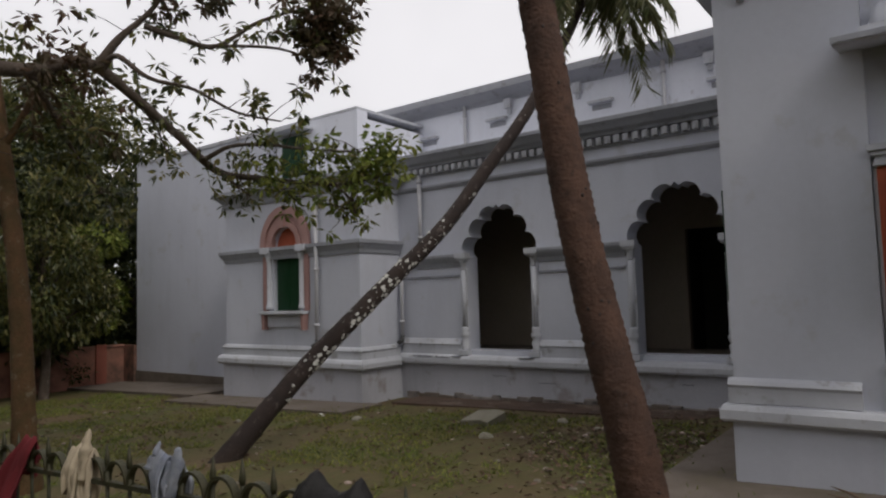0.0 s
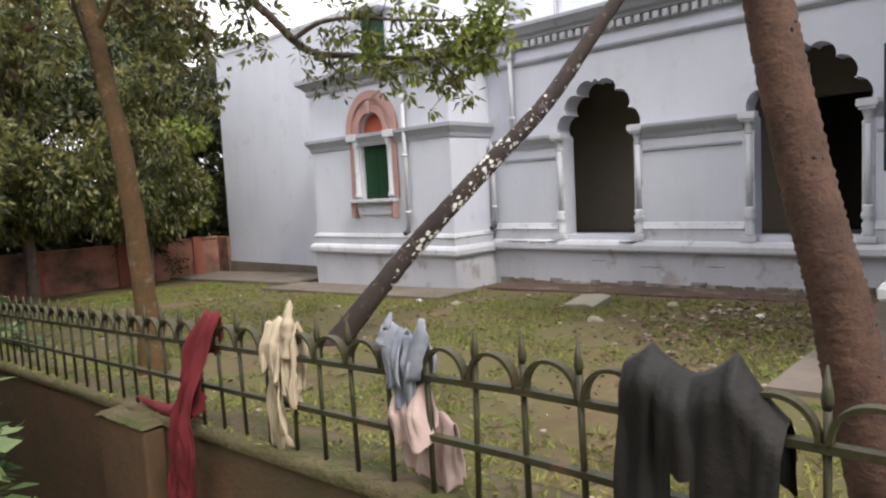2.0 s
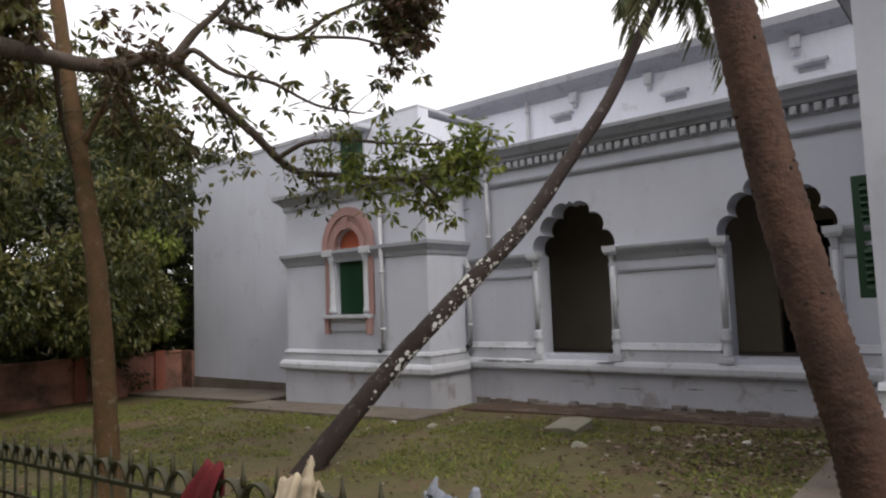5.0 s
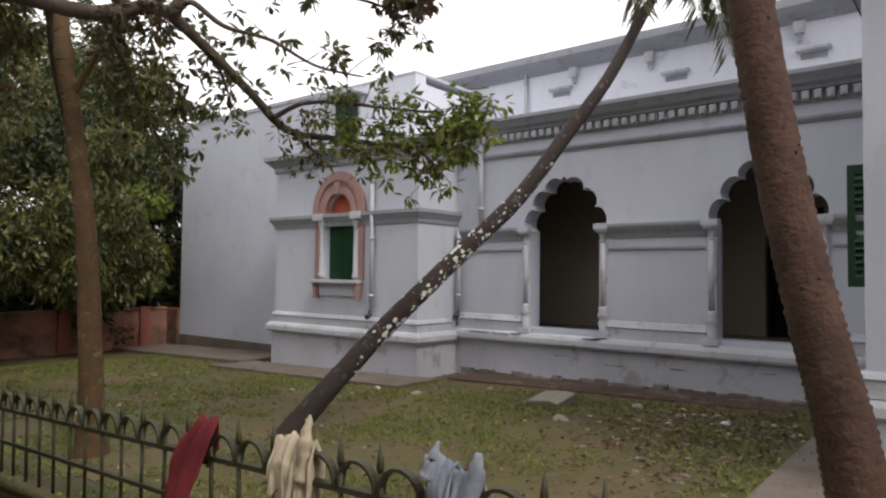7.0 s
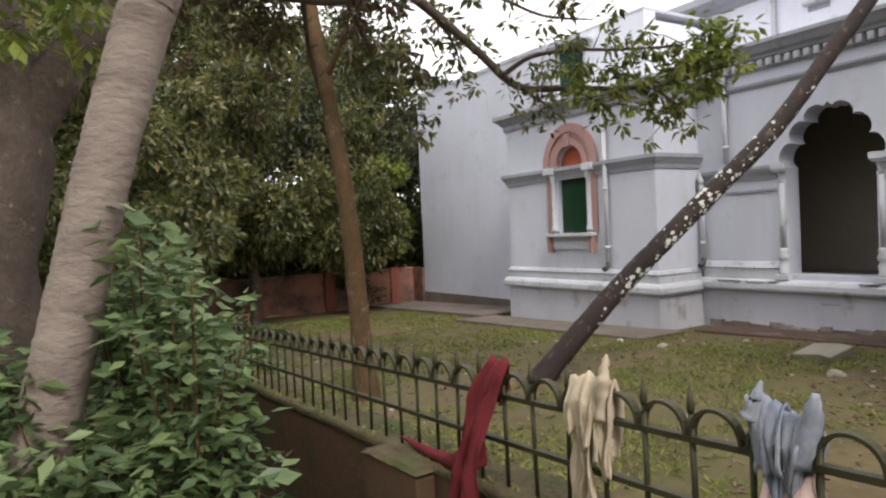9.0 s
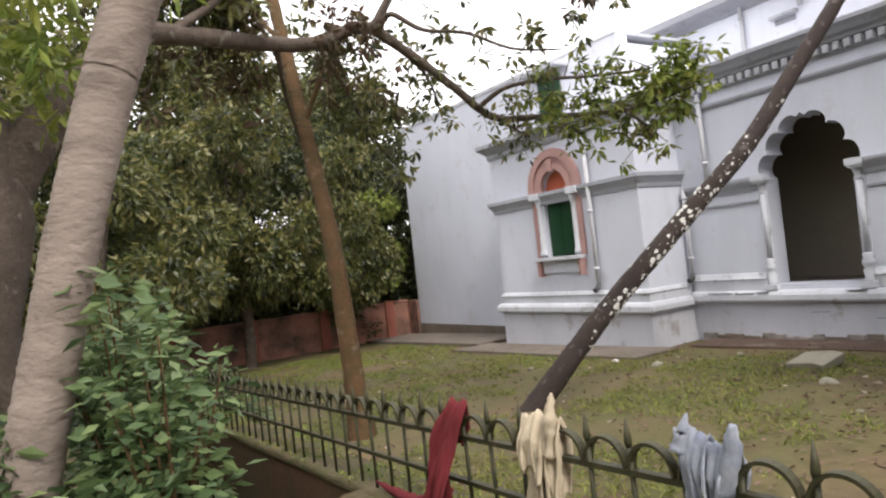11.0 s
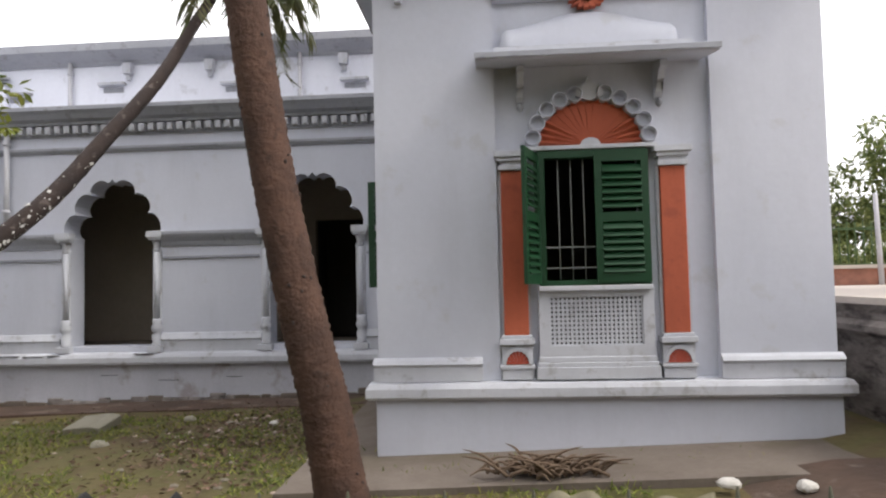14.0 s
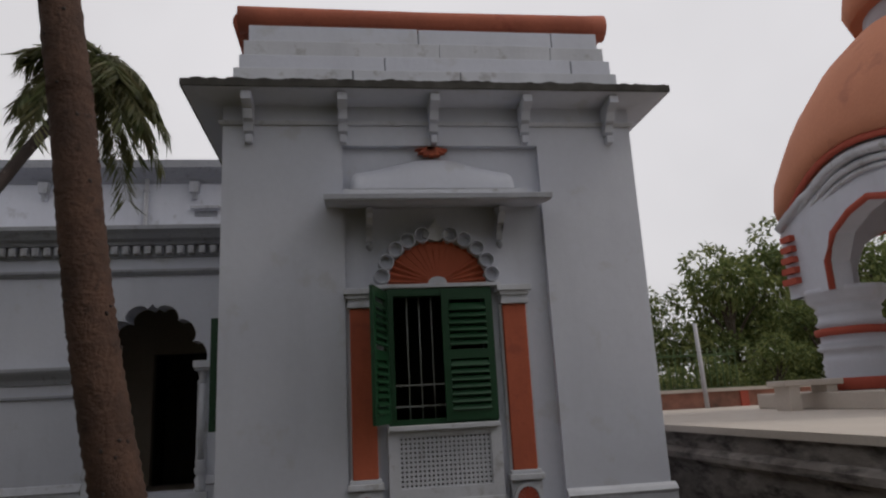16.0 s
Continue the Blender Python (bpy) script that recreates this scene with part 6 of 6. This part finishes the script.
leafy(mango, "leaves_young", [e for e in ends["right"] if e.x > -7.0] + [Vector((-5.3 + g.normal() * 0.3, 7.5, 4.3 + g.normal() * 0.2)) for _ in range(40)], g, 7, 0.08, 0.16, 0.055, LEAF_BRIGHT)
leafy(mango, "leaves_top", ends["top"], g, 11, 0.08, 0.17, 0.055, LEAF_MANGO)
up = [Vector((-6.1 + g.normal() * 0.30, 7.4 + g.normal() * 0.3, 6.2 + g.normal() * 0.34)) for _ in range(95)] + [Vector((-7.6 + g.normal() * 0.6, 6.2 + g.normal() * 0.4, 7.1 + g.normal() * 0.3)) for _ in range(70)]
leafy(mango, "leaves_dark", up, g, 12, 0.09, 0.18, 0.06, LEAF_DRY)
lf = ends["left"] + [Vector((-9.8 + g.normal() * 0.6, 4.7 + g.normal() * 0.8, 5.2 + g.normal() * 0.65)) for _ in range(170)] + [Vector((-8.4 + g.normal() * 0.5, 2.9 + g.normal() * 0.6, 6.2 + g.normal() * 0.7)) for _ in range(140)]


def clear_of_trunk(q):
    """Foliage hangs beyond the slender trunk, not before it."""
    return q.x < -10.3 or abs((q.y - 0.7) / -q.x - (0.425 - 0.0125 * max(0.0, q.z - 2.0))) > 0.042


lf = [q for q in lf if clear_of_trunk(q)]
leafy(mango, "leaves_left", lf, g, 12, 0.11, 0.19, 0.065, LEAF_MANGO)
leafy(mango, "leaves_fresh", [Vector((-5.7 + g.normal() * 0.45, 0.85 + g.normal() * 0.35, 4.35 + g.normal() * 0.35)) for _ in range(70)], g, 10, 0.1, 0.17, 0.055, LEAF_BRIGHT)
leafy(mango, "leaves_brown", [q for q in (Vector((-8.7 + g.normal() * 0.6, 3.6 + g.normal() * 0.9, 5.6 + g.normal() * 0.5)) for _ in range(190)) if clear_of_trunk(q)], g, 11, 0.1, 0.18, 0.06, LEAF_DRY)
leafy(mango, "leaves_crown", [Vector((-7.4 + g.normal() * 1.3, -0.2 + g.normal() * 1.2, 6.8 + g.normal() * 0.9)) for _ in range(150)], g, 9, 0.12, 0.2, 0.055, LEAF_MANGO)

# ---- woods behind the compound wall, trees beyond the platform, unseen trees behind the camera ----


def tree(name, label, loc, height, crown, leafmat, seed, n=5200, size=0.30, bark=BARK_MANGO, low=0.28, blobs=13):
    t = thing(name, label, "tree", "trees round the place")
    t.location = loc
    g = np.random.default_rng(seed)
    top = height * 0.62
    pth, rad = smooth_path([(0, 0, -0.4), (g.normal() * 0.1, g.normal() * 0.1, top * 0.4), (g.normal() * 0.3, g.normal() * 0.3, top)], [height * 0.032, height * 0.024, height * 0.012], 5)
    part("trunk", tube(bmesh.new(), pth, rad, 10, 0.06), bark, t)
    cs = []
    for k in range(blobs):
        a, rr_ = 2 * math.pi * k / blobs * 2.6, crown * math.sqrt(g.uniform(0.05, 1)) * 0.8
        z = height * (low + (0.97 - low) * g.uniform(0.05, 1))
        rr_ *= 1.0 - 0.55 * max(0, (z / height - 0.6) / 0.4)
        c0 = Vector((rr_ * math.cos(a), rr_ * math.sin(a), z))
        cs.append(c0)
        q, rd = smooth_path([(0, 0, max(height * 0.2, z * 0.6)), c0 * 0.5 + Vector((0, 0, z * 0.36)), c0], [height * 0.011, height * 0.007, height * 0.002], 4)
        part("limb", tube(bmesh.new(), q, rd, 6, 0.05), bark, t)
    cen, dirs = [], []
    per = n // blobs
    for c0 in cs:
        rad_ = crown * g.uniform(0.28, 0.46)
        u = g.normal(size=(per, 3))
        u /= np.linalg.norm(u, axis=1, keepdims=True)
        rr2 = rad_ * g.uniform(0.35, 1.0, per) ** 0.5
        tuft = g.integers(0, max(2, per // 9), per)
        jit = np.random.default_rng(seed + 1).normal(size=(max(2, per // 9), 3)) * 0.6
        uu = u * 0.35 + jit[tuft]
        uu /= np.linalg.norm(uu, axis=1, keepdims=True)
        cen.append(np.array(c0) + uu * rr2[:, None] * np.array([1, 1, 0.72]))
        dirs.append(uu * 0.6 + g.normal(size=(per, 3)) * 0.5 + np.array([0, 0, -0.35]))
    v, f = leaves(np.concatenate(cen), np.concatenate(dirs), size, size * 0.42, g)
    cloud_mesh("crown", v, f, leafmat, t, "", "stuff")
    return t


A = tree("broadleaf_tree", "dense dark green broadleaf tree behind the compound wall", (-25.5, 10.5, -0.6), 9.5, 3.6, LEAF_WOOD, 31, 14000, 0.27, low=0.12, blobs=17)
B = tree("shade_tree", "tall dark shade tree behind the compound wall", (-27.5, 4.5, -0.6), 13.0, 4.4, LEAF_MANGO, 32, 15000, 0.29, low=0.12, blobs=18)
for kind, x, y, s, rz in ((A, -26.2, 13.8, 0.95, 80), (A, -25.8, 7.0, 0.9, 200), (B, -30, 9.0, 1.0, 130), (B, -30.5, 15.0, 0.9, 20), (A, -25.2, 2.5, 0.85, 300), (B, -27.5, -1.5, 1.05, 250), (A, -25.5, -5.0, 1.0, 40), (B, -33, 1.0, 1.15, 310), (B, -36, 8.0, 1.2, 60), (B, -35, 15.5, 1.1, 170), (B, -31, -7.0, 1.1, 95), (A, -26.5, 17.5, 1.0, 10), (B, -22.0, -6.0, 0.9, 145), (A, -18.5, -3.2, 0.8, 60)):
    o = copy_thing(kind, pose(x, y, -0.6, 0, 0, rz))
    o.scale = (s, s, s)
for y, s, rz in ((-3.5, 0.5, 0), (0.0, 0.55, 70), (3.2, 0.5, 140), (6.2, 0.55, 210), (9.0, 0.5, 280), (11.8, 0.5, 350), (14.5, 0.6, 30)):
    o = copy_thing(A, pose(-24.6, y, -0.8, 0, 0, rz))
    o.scale = (s * 1.2, s * 1.2, s)
C = tree("garden_tree", "bushy tree inside the garden near the compound wall", (-18.6, 3.2, -0.35), 6.8, 2.6, LEAF_MANGO, 35, 11000, 0.24, low=0.27, blobs=19)
o = copy_thing(C, pose(-15.6, 2.1, -0.25, 0, 0, 120))
o.scale = (0.95, 0.95, 1.0)
for x, y, s, sz, rz in ((-21.0, 6.5, 0.9, 1.15, 220), (-20.6, 9.6, 0.72, 1.0, 300)):
    o = copy_thing(C, pose(x, y, -0.4, 0, 0, rz))
    o.scale = (s, s, sz)
E_ = tree("bright_tree", "young bright green tree beside the plain block", (-23.9, 12.0, -0.5), 6.0, 2.1, LEAF_BRIGHT, 36, 7000, 0.24, low=0.15)
D = tree("park_tree", "leafy green park tree beyond the platform; copies behind the camera are added sky blockers", (24, 40, 0.0), 10.6, 5.0, LEAF_FAR, 33, 7600, 0.42, low=0.15, blobs=20)
for x, y, s, rz in ((30, 42, 1.2, 60), (36, 40, 1.1, 150), (19.5, 44, 0.85, 240), (16.5, 46, 0.8, 20), (27, 36, 0.7, 300), (42, 44, 1.25, 100), (13, 50, 0.9, 200), (48, 36, 1.2, 260), (22, 33, 0.45, 80), (17.0, 30, 0.34, 10), (14.2, 29, 0.30, 190)):
    o = copy_thing(D, pose(x, y, 0.0, 0, 0, rz))
    o.scale = (s, s, s)
# unseen trees added behind the camera to cut the sky light on the walls
for x, y, s, rz in ((8, -9, 1.0, 10), (-3, -9.5, 1.05, 100), (18, -8, 1.0, 200), (-13, -10, 1.0, 300), (2.5, -13, 1.2, 30)):
    o = copy_thing(D, pose(x, y, 0.0, 0, 0, rz))
    o.scale = (s, s, s)

# ---- shrubs beside the path ----


def shrub(loc, h, spread, seed, n=16, leaf=0.13, mat=None):
    t = thing("shrub", "broad-leaved green shrub growing beside the garden wall", "shrub", "shrubs by the path")
    t.location = loc
    g = np.random.default_rng(seed)
    cen, dirs = [], []
    for k in range(n):
        a = g.uniform(0, 6.28)
        e = Vector((math.cos(a) * spread * g.uniform(0.3, 1), math.sin(a) * spread * g.uniform(0.3, 1) * 0.6, h * g.uniform(0.55, 1.05)))
        q, rd = smooth_path([(0.05 * math.cos(a), 0.05 * math.sin(a), 0), e * 0.5 + Vector((0, 0, h * 0.15)), e], [0.013, 0.009, 0.003], 5)
        part("stem", tube(bmesh.new(), q, rd, 5), BARK_OLIVE, t)
        for s in q[2:]:
            for _ in range(8):
                cen.append(np.array(s) + g.normal(size=3) * 0.06)
                b = g.uniform(0, 6.28)
                dirs.append(np.array([math.cos(b), math.sin(b), g.uniform(-0.5, 0.3)]))
    v, f = leaves(np.array(cen), np.array(dirs), leaf, leaf * 0.5, g, 0.15)
    cloud_mesh("foliage", v, f, mat or LEAF_SHRUB, t, "", "stuff")
    return t


for k, (x, y, h, sp) in enumerate(((-2.5, 1.15, 1.05, 0.40), (-3.1, 1.12, 1.75, 0.45), (-3.7, 1.05, 2.0, 0.5), (-4.5, 1.15, 2.05, 0.6), (-5.3, 1.2, 1.9, 0.65), (-6.2, 1.35, 1.8, 0.6), (-3.4, 0.7, 1.3, 0.5), (-2.1, 1.0, 0.6, 0.35), (-4.0, 0.3, 1.5, 0.6), (-7.2, 1.3, 1.5, 0.6))):
    shrub((x, y, 0.34 + 0.02 * x), h, sp, 60 + k, 26, 0.085 if k % 2 else 0.11)
for k, (x, y, h, sp) in enumerate(((-6.4, 2.25, 1.15, 0.35), (-5.2, 2.2, 0.9, 0.3), (-7.6, 2.3, 1.4, 0.5))):
    shrub((x, y, G(x)), h, sp, 80 + k, 16, 0.12, LEAF_BRIGHT if k == 1 else None)
